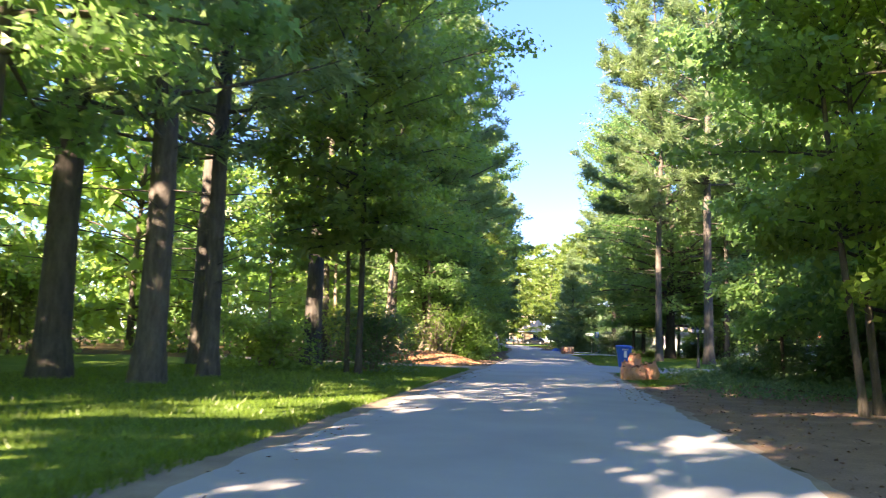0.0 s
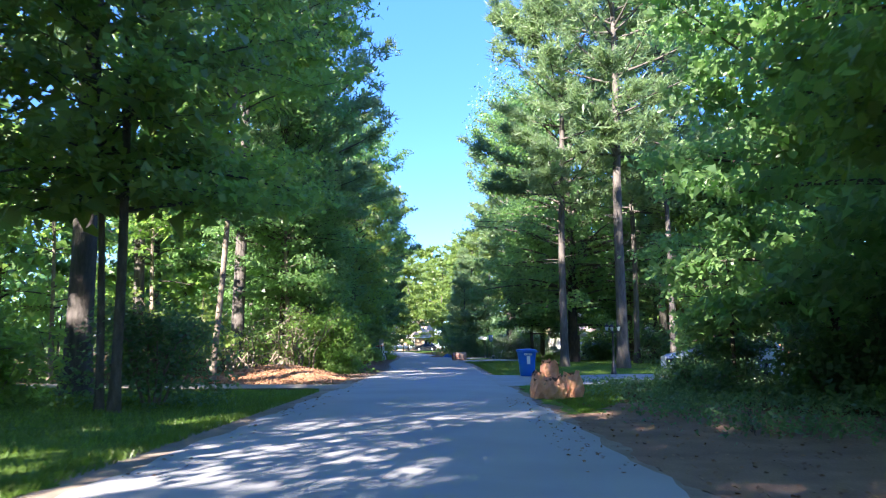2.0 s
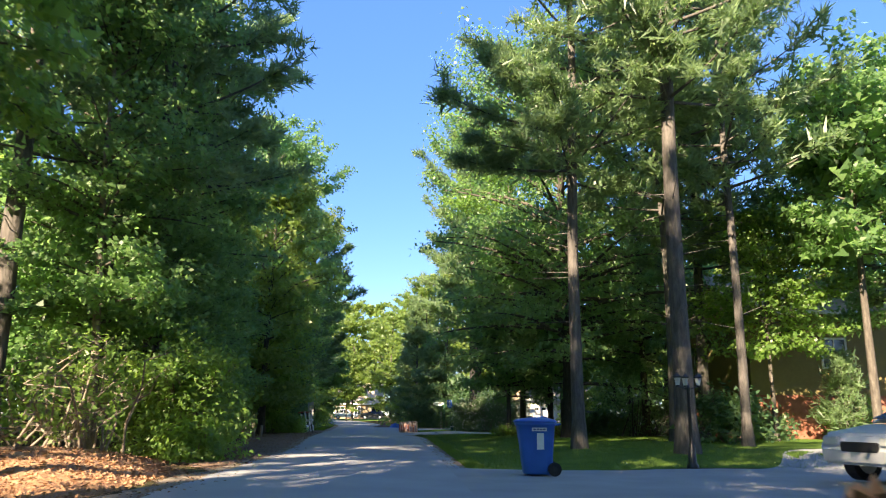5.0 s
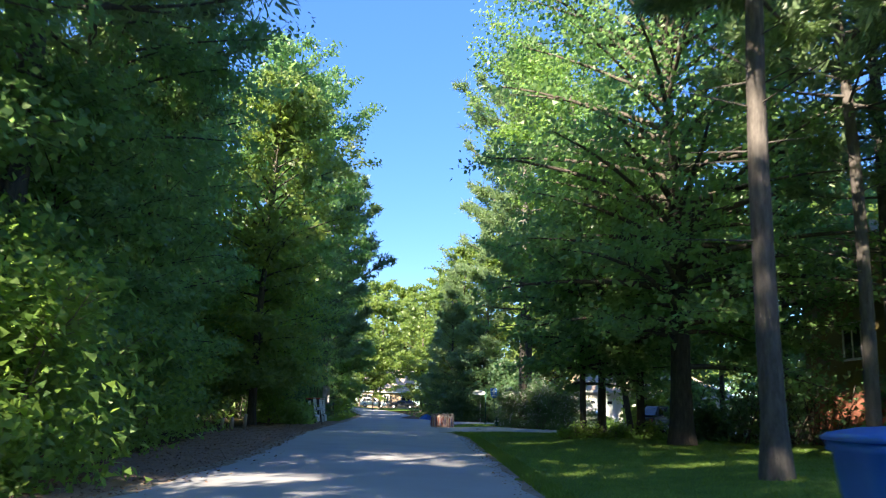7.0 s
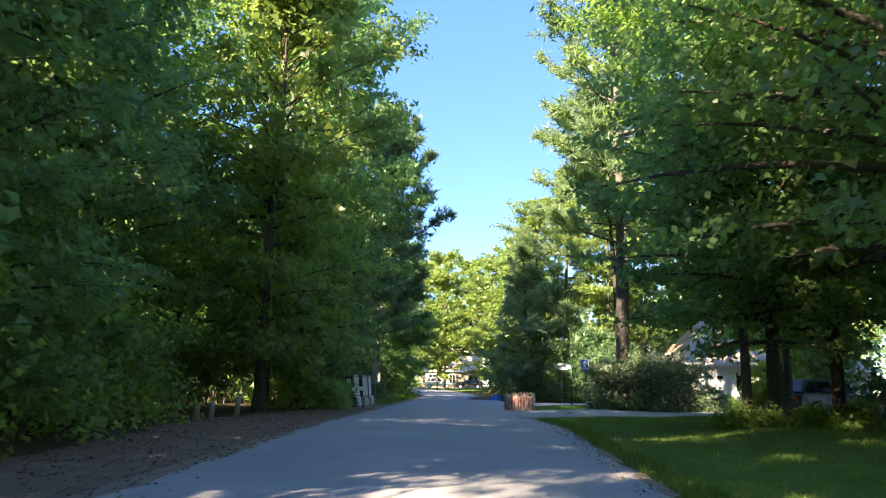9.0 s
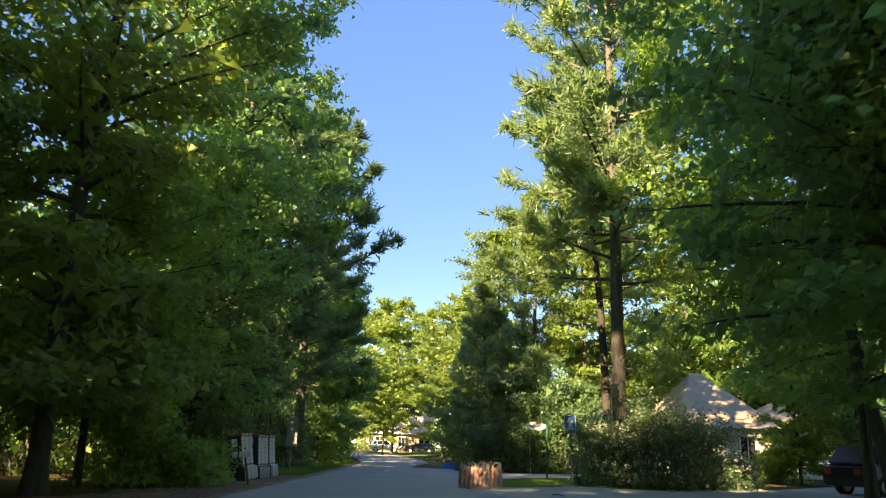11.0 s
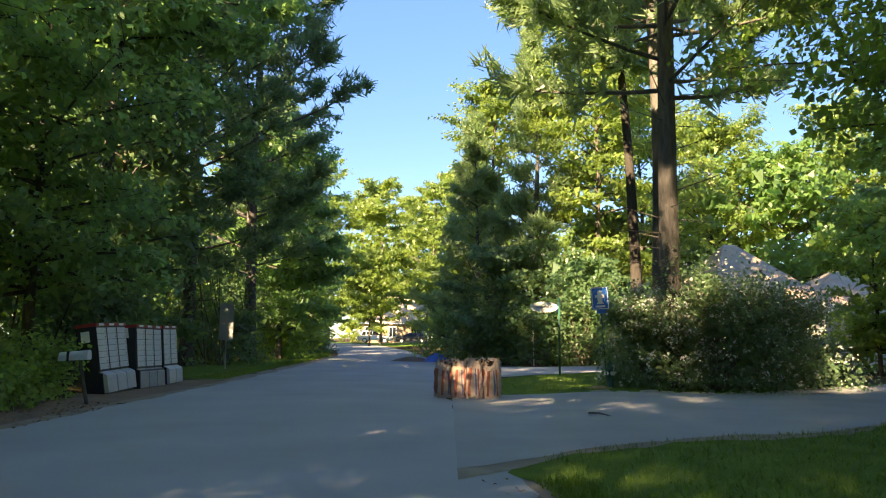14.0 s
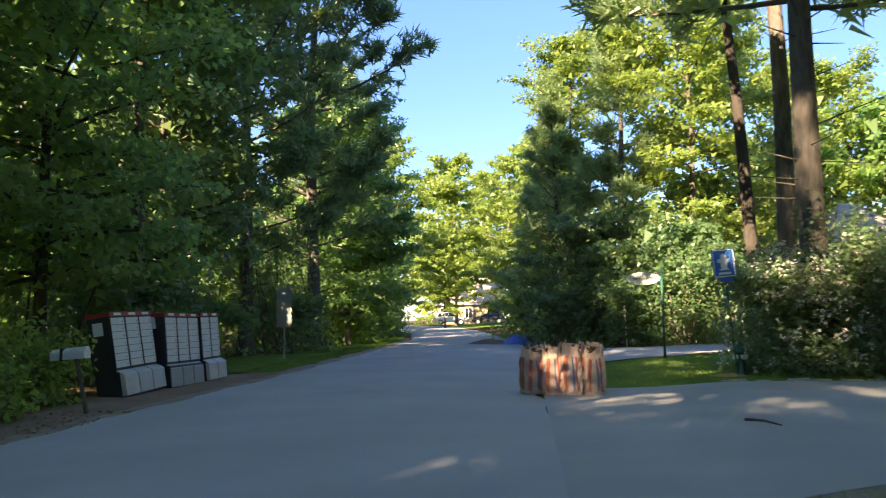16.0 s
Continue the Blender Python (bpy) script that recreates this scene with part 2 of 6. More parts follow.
def ring_skin(bm, rings, cap_top=True, cap_bottom=True):
    vs = [[bm.verts.new(p) for p in ring] for ring in rings]
    n = len(vs[0])
    for a, b in zip(vs, vs[1:]):
        for i in range(n):
            bm.faces.new((a[i], a[(i + 1) % n], b[(i + 1) % n], b[i]))
    if cap_bottom:
        bm.faces.new(vs[0][::-1])
    if cap_top:
        bm.faces.new(vs[-1])
    return bm


def squircle(n, a, b, z, power=4.0, cx=0.0, cy=0.0):
    out = []
    for i in range(n):
        t = 2 * math.pi * i / n
        c, s = math.cos(t), math.sin(t)
        out.append((cx + a * math.copysign(abs(c) ** (2 / power), c), cy + b * math.copysign(abs(s) ** (2 / power), s), z))
    return out


# ---- ground ----
def smooth01(v):
    v = np.clip(v, 0, 1)
    return v * v * (3 - 2 * v)


def rise(y):
    """The land climbs a little towards the far bend."""
    return 0.5 * smooth01((np.asarray(y, float) - 115) / 60)


def edge_l(y):
    return np.interp(y, [-60, 58, 64, 72, 82, 92, 104, 120, 135, 150, 165, 185], [-3.3, -3.3, -3.75, -4.4, -4.75, -4.9, -5.4, -6.3, -8.6, -13, -20, -34])


def edge_r(y):
    return np.interp(y, [-60, 72, 80, 86, 100, 110, 120, 135, 150, 165, 185], [1.95, 1.9, 1.1, 0.8, 0.9, 0.3, -0.6, -2.6, -5.5, -10, -22])


def land(x, y):
    x, y = np.asarray(x, float), np.asarray(y, float)
    off = np.maximum(edge_l(y) - x, x - edge_r(y))
    bumps = 0.05 * np.sin(x * 0.9 + 1.3 * np.sin(y * 0.31)) * np.sin(y * 0.55 + 0.8) + 0.12 * np.sin(x * 0.13 + 2) * np.sin(y * 0.09)
    swell = 0.2 * smooth01((x - 3.6) / 3.0) * smooth01((y - 48.5) / 3.0) * smooth01((78.0 - y) / 8.0)
    return rise(y) - 0.03 + smooth01((off - 0.4) / 3.5) * (0.03 + bumps * 0.6) + swell


def ground_z(x, y):
    return float(land(x, y))


def sheet(name, xs, ys, zfun, mat, keep=None):
    X, Y = np.meshgrid(xs, ys)
    Z = zfun(X, Y)
    idx = np.arange(X.size).reshape(X.shape)
    q = np.stack([idx[:-1, :-1], idx[:-1, 1:], idx[1:, 1:], idx[1:, :-1]], -1).reshape(-1, 4)
    return new(name, np_mesh(name, np.stack([X, Y, Z], -1).reshape(-1, 3), [q], mat))


gx = np.concatenate([[-1500, -600, -250, -120, -70], np.arange(-45, 45.1, 1.0), [70, 120, 250, 600, 1500]])
gy = np.concatenate([[-1500, -500, -150, -60], np.arange(-30, 200.1, 1.0), [230, 300, 500, 1500]])
tagged(sheet("ground", gx, gy, lambda x, y: land(x, y) - 0.012, M_FLOOR), "brown forest floor of needles, leaf litter and low moss", "ground", kind="structure")


def strip(name, ys, left, right, lift, mat, label, category, cols=9, crown=0.0, kind="structure"):
    """A band of ground between two edge lines given as functions of y."""
    u = np.linspace(0, 1, cols)
    L, R = left(ys), right(ys)
    X = L[:, None] + (R - L)[:, None] * u
    Y = np.repeat(ys[:, None], cols, 1)
    Z = lift(X, Y) + crown * (1 - (2 * u - 1) ** 2)
    idx = np.arange(X.size).reshape(X.shape)
    q = np.stack([idx[:-1, :-1], idx[:-1, 1:], idx[1:, 1:], idx[1:, :-1]], -1).reshape(-1, 4)
    return tagged(new(name, np_mesh(name, np.stack([X, Y, Z], -1).reshape(-1, 3), [q], mat)), label, category, kind=kind)


def wob(y, s, a=0.12):
    return a * (np.sin(y * 1.7 + s) + 0.7 * np.sin(y * 3.9 + 2.1 * s) + 0.5 * np.sin(y * 9.3 + s * 3))


road_y = np.arange(-60, 190, 0.35)
strip("road", road_y, lambda y: edge_l(y) + wob(y, 1, 0.05), lambda y: edge_r(y) + wob(y, 2, 0.05), lambda x, y: rise(y) - 0.02, M_ASPHALT, "worn grey asphalt road without markings", "road", 11, 0.02)
sh_y = np.arange(-40, 120, 0.25)
strip("shoulder", sh_y, lambda y: edge_l(y) - 0.55 + wob(y, 3, 0.13), lambda y: edge_l(y) + 0.12, lambda x, y: land(x, y) + 0.004, M_SHOULDER, "sandy dirt verge beside the road", "verge", 5)
strip("shoulder", sh_y[sh_y < 78], lambda y: edge_r(y) - 0.12, lambda y: edge_r(y) + 0.28 + wob(y, 5, 0.1), lambda x, y: land(x, y) + 0.004, M_SHOULDER, "sandy dirt verge beside the road", "verge", 5)
# litter-covered widening on the wooded side
w_y = np.arange(48, 92.6, 0.25)
strip("shoulder", w_y, lambda y: edge_l(y) - np.interp(y, [48, 52, 70, 80, 84, 90, 92.6], [0.8, 2.2, 3.2, 2.2, 1.7, 1.7, 0.5]) + wob(y, 8, 0.15), lambda y: edge_l(y) - 0.3, lambda x, y: land(x, y) + 0.008, M_SOIL, "brown needle-covered earth beside the road", "verge", 9)
# bare red-brown earth under the maples
e_y = np.arange(-8, 31.5, 0.25)
strip("bare_earth", e_y, lambda y: edge_r(y) + 0.14 + wob(y, 4, 0.06), lambda y: np.interp(y, [23, 28, 31.5], [10.5, 6.5, 5.0]) + wob(y, 6, 0.4), lambda x, y: land(x, y) + 0.006, M_SOIL, "bare reddish earth with fallen needles", "ground", 16)
# lawns
l_y = np.arange(-20, 36.6, 0.25)
strip("lawn", l_y, lambda y: -24 + wob(y, 2, 0.6), lambda y: edge_l(y) - 0.5 + wob(y, 3, 0.13), lambda x, y: land(x, y) + 0.012, M_LAWN, "mown green lawn under tall trees", "lawn", 42)
r_y = np.arange(47.9, 88.0, 0.25)
strip("lawn", r_y, lambda y: edge_r(y) + 0.2 + wob(y, 5, 0.12), lambda y: 22 + 0 * y, lambda x, y: land(x, y) + 0.012, M_LAWN, "mown green lawn beside the road", "lawn", 40)
v_y = np.arange(28.6, 39.3, 0.2)
strip("lawn", v_y, lambda y: edge_r(y) + 0.22 + wob(y, 7, 0.1), lambda y: np.interp(y, [28.6, 30.5, 34, 39], [2.2, 3.4, 4.4, 5.4]) + wob(y, 9, 0.25), lambda x, y: land(x, y) + 0.010, M_LAWN, "rough green grass verge", "lawn", 9)
i_y = np.arange(86.6, 97.0, 0.2)
strip("lawn", i_y, lambda y: np.interp(y, [86.6, 88, 93, 97], [1.2, 1.1, 2.4, 5.8]), lambda y: 13 + 0 * y, lambda x, y: land(x, y) + 0.012, M_LAWN, "small grass island between driveways", "lawn", 20)
f_y = np.arange(150, 190, 1.0)
strip("lawn", f_y, lambda y: edge_r(y) + 0.5, lambda y: 20 + 0 * y, lambda x, y: land(x, y) + 0.02, M_LAWN, "sunny lawn before a far house", "lawn", 24)
b_y = np.arange(91.5, 150, 0.5)
strip("lawn", b_y, lambda y: edge_l(y) - 4.0 + wob(y, 2, 0.3), lambda y: edge_l(y) - 0.5, lambda x, y: land(x, y) + 0.012, M_LAWN, "grass verge under trees", "lawn", 9)


def across(name, xs, near, far, lift, mat, label, category):
    """A band that leaves the road sideways: near and far edges as functions of x."""
    u = np.linspace(0, 1, 12)
    N, F = near(xs), far(xs)
    Y = N[:, None] + (F - N)[:, None] * u
    X = np.repeat(xs[:, None], 12, 1)
    Z = lift(X, Y)
    idx = np.arange(X.size).reshape(X.shape)
    q = np.stack([idx[:-1, :-1], idx[1:, :-1], idx[1:, 1:], idx[:-1, 1:]], -1).reshape(-1, 4)
    return tagged(new(name, np_mesh(name, np.stack([X, Y, Z], -1).reshape(-1, 3), [q], mat)), label, category, kind="structure")


over = lambda k: (lambda x, y: np.maximum(land(x, y) + k, rise(y) - 0.013))
d_x = np.arange(1.6, 16, 0.3)
across("driveway_1", d_x, lambda x: 39.4 - 1.2 * np.exp(-(x - 1.6) * 1.2) + wob(x, 1, 0.05), lambda x: 47.6 + 0.9 * np.exp(-(x - 1.6) * 1.2) + 5.0 * smooth01((x - 8.5) / 4) + wob(x, 4, 0.05), over(0.02), M_ASPHALT_2, "grey asphalt driveway joining the road", "driveway")
d_x = np.arange(0.9, 24, 0.3)
across("driveway_2", d_x, lambda x: np.interp(x, [0.9, 2.2, 5.5, 9.5, 24], [77.5, 78.8, 80.3, 83.2, 93]) + wob(x, 2, 0.05), lambda x: np.interp(x, [0.9, 2, 5, 8, 11.5, 16, 24], [86.9, 86.4, 86.6, 87.8, 90.3, 95.5, 104]) + wob(x, 6, 0.05), over(0.022), M_ASPHALT_2, "wide worn asphalt driveway joining the road", "driveway")
across("bare_edge", d_x, lambda x: np.interp(x, [0.9, 2.2, 5.5, 9.5, 24], [77.5, 78.8, 80.3, 83.2, 93]) - 0.3 + wob(x, 9, 0.12), lambda x: np.interp(x, [0.9, 2.2, 5.5, 9.5, 24], [77.5, 78.8, 80.3, 83.2, 93]) + 0.2, over(0.017), M_SHOULDER, "thin strip of bare dirt along a driveway", "verge")
d_x = np.arange(0.5, 22, 0.4)
across("driveway_3", d_x, lambda x: np.interp(x, [0.5, 2.6, 6, 22], [91.5, 93.6, 97, 108]) + wob(x, 3, 0.05), lambda x: np.interp(x, [0.5, 2.8, 7.7, 22], [104.5, 102.2, 104, 115]), over(0.018), M_ASPHALT_2, "asphalt side lane joining the road", "driveway")
d_x = np.arange(-16, -3.0, 0.3)
across("driveway_4", d_x, lambda x: 37.3 + 0 * x + wob(x, 3, 0.08), lambda x: 39.9 + 0 * x + wob(x, 5, 0.08), over(0.02), M_GRAVEL, "pale gravel driveway beside the lawn", "driveway")


# ---- trees ----
def unit(v):
    return v / np.maximum(np.linalg.norm(v, axis=-1, keepdims=True), 1e-9)


def frustums(P0, P1, R0, R1, sides):
    """Many straight tapered sticks in one go."""
    d = unit(P1 - P0)
    ref = np.where(np.abs(d[:, 2:3]) > 0.9, np.array([[1.0, 0, 0]]), np.array([[0, 0, 1.0]]))
    s = unit(np.cross(d, ref))
    t = np.cross(d, s)
    a = np.arange(sides) * 2 * np.pi / sides
    rim = s[:, None, :] * np.cos(a)[None, :, None] + t[:, None, :] * np.sin(a)[None, :, None]
    V = np.concatenate([P0[:, None] + rim * R0[:, None, None], P1[:, None] + rim * R1[:, None, None]], 1)
    base = np.arange(len(P0))[:, None] * 2 * sides
    i = np.arange(sides)
    j = (i + 1) % sides
    F = np.stack([base + i, base + j, base + sides + j, base + sides + i], -1).reshape(-1, 4)
    return V.reshape(-1, 3), F


def leaves(C, up, size, r, droop=0.25, flat=0.55, simple=False):
    """Folded leaf blades at the points C; up is the side that they face on the whole."""
    n = len(C)
    nrm = unit(up * flat + r.normal(0, 0.45, (n, 3)))
    d = unit(np.cross(nrm, r.normal(0, 1, (n, 3))))
    s = np.cross(d, nrm)
    L = (size * r.uniform(0.65, 1.3, n))[:, None]
    W = L * r.uniform(0.36, 0.5, (n, 1))
    d = d - np.array([0, 0, 1]) * droop * r.uniform(0, 1, (n, 1))
    if simple:
        tip = 0.35 * r.normal(0, 1, (n, 1))
        V = np.stack([C + s * W - d * L * 0.1, C - s * W - d * L * 0.1, C + d * L * 0.95 + s * W * tip], 1)
        return V.reshape(-1, 3), np.arange(n * 3).reshape(n, 3)
    V = np.stack([C, C + d * L * 0.42 + s * W + nrm * L * 0.10, C + d * L, C + d * L * 0.42 - s * W + nrm * L * 0.10], 1)
    F = np.arange(n * 4).reshape(n, 4)
    return V.reshape(-1, 3), F


def needles(C, axis, size, r, blades=8, width=0.115):
    """Tufts of thin needle sprays round the points C."""
    n = len(C)
    d = unit(axis[:, None, :] * 0.55 + r.normal(0, 0.55, (n, blades, 3)) + np.array([0, 0, 0.12]))
    s = unit(np.cross(d, r.normal(0, 1, (n, blades, 3))))
    L = size * r.uniform(0.6, 1.25, (n, blades, 1))
    c = C[:, None, :] + r.normal(0, size * 0.18, (n, blades, 3))
    V = np.stack([c - s * L * width, c + s * L * width, c + d * L], 2).reshape(-1, 3)
    return V, np.arange(n * blades * 3).reshape(-1, 3)


def stem(h, r0, r, lean=(0, 0), sides=10, steps=14, flare=0.5, tip=0.12):
    """A tapered trunk with a root flare and a slight wander. Returns verts, faces and the axis."""
    z = np.linspace(0, 1, steps) ** 1.25 * h
    wx = lean[0] * z / h + 0.012 * h * np.sin(z * 0.35 + r.uniform(0, 6)) * (z / h)
    wy = lean[1] * z / h + 0.012 * h * np.sin(z * 0.31 + r.uniform(0, 6)) * (z / h)
    rad = r0 * (tip + (1 - tip) * (1 - z / h) ** 0.8) * (1 + flare * np.exp(-z / (r0 * 1.4)))
    a = np.arange(sides) * 2 * np.pi / sides
    lob = 1 + 0.07 * np.sin(3 * a + r.uniform(0, 6)) + r.normal(0, 0.02, (steps, sides))
    X = wx[:, None] + rad[:, None] * lob * np.cos(a)
    Y = wy[:, None] + rad[:, None] * lob * np.sin(a)
    Z = np.repeat(z[:, None], sides, 1)
    Z[0] -= 0.25
    idx = np.arange(steps * sides).reshape(steps, sides)
    F = np.stack([idx[:-1], np.roll(idx[:-1], -1, 1), np.roll(idx[1:], -1, 1), idx[1:]], -1).reshape(-1, 4)
    return np.stack([X, Y, Z], -1).reshape(-1, 3), F, (z, wx, wy, rad)


def grow(r, axis, n_limb, z0, z1, reach, rise0, rise1, bend, segs=5):
    """Limbs round a trunk: polylines (n, segs + 1, 3). reach: length as a function of 0..1 up the crown."""
    z, wx, wy, rad = axis
    k = np.sort(r.uniform(0, 1, n_limb))
    zz = z0 + (z1 - z0) * k
    az = np.arange(n_limb) * 2.399 + r.uniform(0, 6) + r.normal(0, 0.3, n_limb)
    length = reach(k) * r.uniform(0.72, 1.15, n_limb)
    el = rise0 + (rise1 - rise0) * k + r.normal(0, 0.12, n_limb)
    t = np.linspace(0, 1, segs + 1)
    out = np.stack([np.cos(az), np.sin(az)], -1)
    el_t = el[:, None] + bend * t[None, :]
    step = length[:, None] / segs
    dr = np.cos(el_t[:, 1:]) * step
    dz = np.sin(el_t[:, 1:]) * step
    R = np.concatenate([np.zeros((n_limb, 1)), np.cumsum(dr, 1)], 1)
    Zc = np.concatenate([np.zeros((n_limb, 1)), np.cumsum(dz, 1)], 1)
    side = r.normal(0, 0.09, (n_limb, 1)) * length[:, None] * t ** 2
    P = np.stack([np.interp(zz, z, wx)[:, None] + R * out[:, :1] - side * out[:, 1:], np.interp(zz, z, wy)[:, None] + R * out[:, 1:] + side * out[:, :1], zz[:, None] + Zc], -1)
    return P, length, np.interp(zz, z, rad)


def twigs_of(P, length, r, per, start, span, lift):
    """Side twigs along limbs. Returns their start and end points."""
    n, m, _ = P.shape
    f = r.uniform(start, 1.0, (n, per))
    i = np.minimum((f * (m - 1)).astype(int), m - 2)
    w = (f * (m - 1) - i)[..., None]
    row = np.arange(n)[:, None]
    a = P[row, i] * (1 - w) + P[row, i + 1] * w
    d = unit(P[row, i + 1] - P[row, i])
    side = unit(np.cross(d, np.array([0, 0, 1.0])) + 1e-6)
    sg = np.where(r.random((n, per)) < 0.5, -1.0, 1.0)[..., None]
    way = unit(d * r.uniform(0.35, 0.9, (n, per, 1)) + side * sg * r.uniform(0.3, 1.0, (n, per, 1)) + np.array([0, 0, 1.0]) * (lift + r.normal(0, 0.22, (n, per, 1))))
    ln = span * length[:, None, None] * (1.15 - 0.6 * f[..., None]) * r.uniform(0.6, 1.2, (n, per, 1))
    return a.reshape(-1, 3), (a + way * ln).reshape(-1, 3), way.reshape(-1, 3)


def assemble(name, x, y, label, category, group, pieces, turn=0.0, scale=1.0):
    t = thing(name, pose(x, y, ground_z(x, y), 0, 0, turn) @ Matrix.Diagonal((scale, scale, scale, 1)), label, category, group)
    for nm, V, F, mat in pieces:
        o = hang(new(nm, np_mesh(nm, V, F, mat)), t)
        if nm != "trunk" and nm != "crown":
            tagged(o, kind="stuff")
    return t


def broadleaf(x, y, h, radius, base, n_leaf, size, trunk=0.18, seed=0, mat=None, bark=None, lean=(0, 0), label="", n_limb=56, shape=0.55, name="maple_tree", low=0.55, near=False, turn=None, core=0.09, core_size=0.0, droop=0.1):
    """A maple-like tree: trunk, limbs, twigs and layered leaves. base: height of the lowest limb; shape: where up the crown it is widest."""
    r = np.random.default_rng(1000 + seed)
    V, F, ax = stem(h * 0.93, trunk, r, lean)
    reach = lambda k: radius * (low + (1 - low) * np.clip(k / shape, 0, 1)) * np.where(k > shape, np.sqrt(np.clip(1 - ((k - shape) / (1.02 - shape)) ** 2, 0.04, 1)), 1)
    P, ln, r0 = grow(r, ax, n_limb, base, h * 0.9, reach, 0.25 - droop, 1.0, -0.25 - droop)
    br = np.minimum(r0 * 0.6, 0.018 * ln + 0.015)
    seg = P.shape[1] - 1
    tt = np.linspace(1, 0.15, seg + 1)
    bv, bf = frustums(P[:, :-1].reshape(-1, 3), P[:, 1:].reshape(-1, 3), (br[:, None] * tt[:-1]).ravel(), (br[:, None] * tt[1:]).ravel(), 4 if near else 3)
    A, B, way = twigs_of(P, ln, r, 6 if near else 4, 0.2, 0.42, 0.12)
    tv, tf = frustums(A, B, np.full(len(A), 0.011), np.full(len(A), 0.004), 3)
    W = np.concatenate([bv, tv])
    ends = np.concatenate([B, P[:, -1]])
    starts = np.concatenate([A, P[:, -2]])
    pick = r.integers(0, len(ends), n_leaf)
    f = r.beta(1.6, 1.0, (n_leaf, 1)) * 1.08
    C = starts[pick] * (1 - f) + ends[pick] * f + r.normal(0, 1, (n_leaf, 3)) * np.array([0.25, 0.25, 0.10]) * (0.5 + radius / 8)
    C[:, 2] = np.maximum(C[:, 2], 0.15)
    outw = unit(np.concatenate([C[:, :2], np.zeros((n_leaf, 1))], 1))
    lv, lf = leaves(C, np.array([0, 0, 0.7]) + 0.6 * outw, size, r, simple=not near or size > 0.166)
    # the shaded inside of the crown: fewer, broader clusters of leaves
    k = int(n_leaf * core * (2.2 if near else 1.0))
    i, g = r.integers(0, n_limb, k), r.uniform(0.18, 0.86, k) * seg
    j = np.minimum(g.astype(int), seg - 1)
    w = (g - j)[:, None]
    D = P[i, j] * (1 - w) + P[i, j + 1] * w + r.normal(0, 1, (k, 3)) * np.array([0.42, 0.42, 0.22]) * (0.4 + radius / 8)
    D[:, 2] = np.maximum(D[:, 2], 0.25)
    cv, cf = leaves(D, np.array([0, 0, 0.6]) + 0.7 * unit(D * np.array([1, 1, 0])), core_size or (0.20 if near else max(2.1 * size, 0.34)), r, simple=True)
    crown_faces = [lf, cf + len(lv)]
    lv = np.concatenate([lv, cv])
    return assemble(name, x, y, label or "tall maple with dense green leaves", "tree", "trees along the road",
                    [("trunk", V, [F], bark or M_BARK), ("branching", W, [bf, tf + len(bv)], M_BARK), ("crown", lv, crown_faces, mat or M_MAPLE)], r.uniform(0, 360) if turn is None else turn)


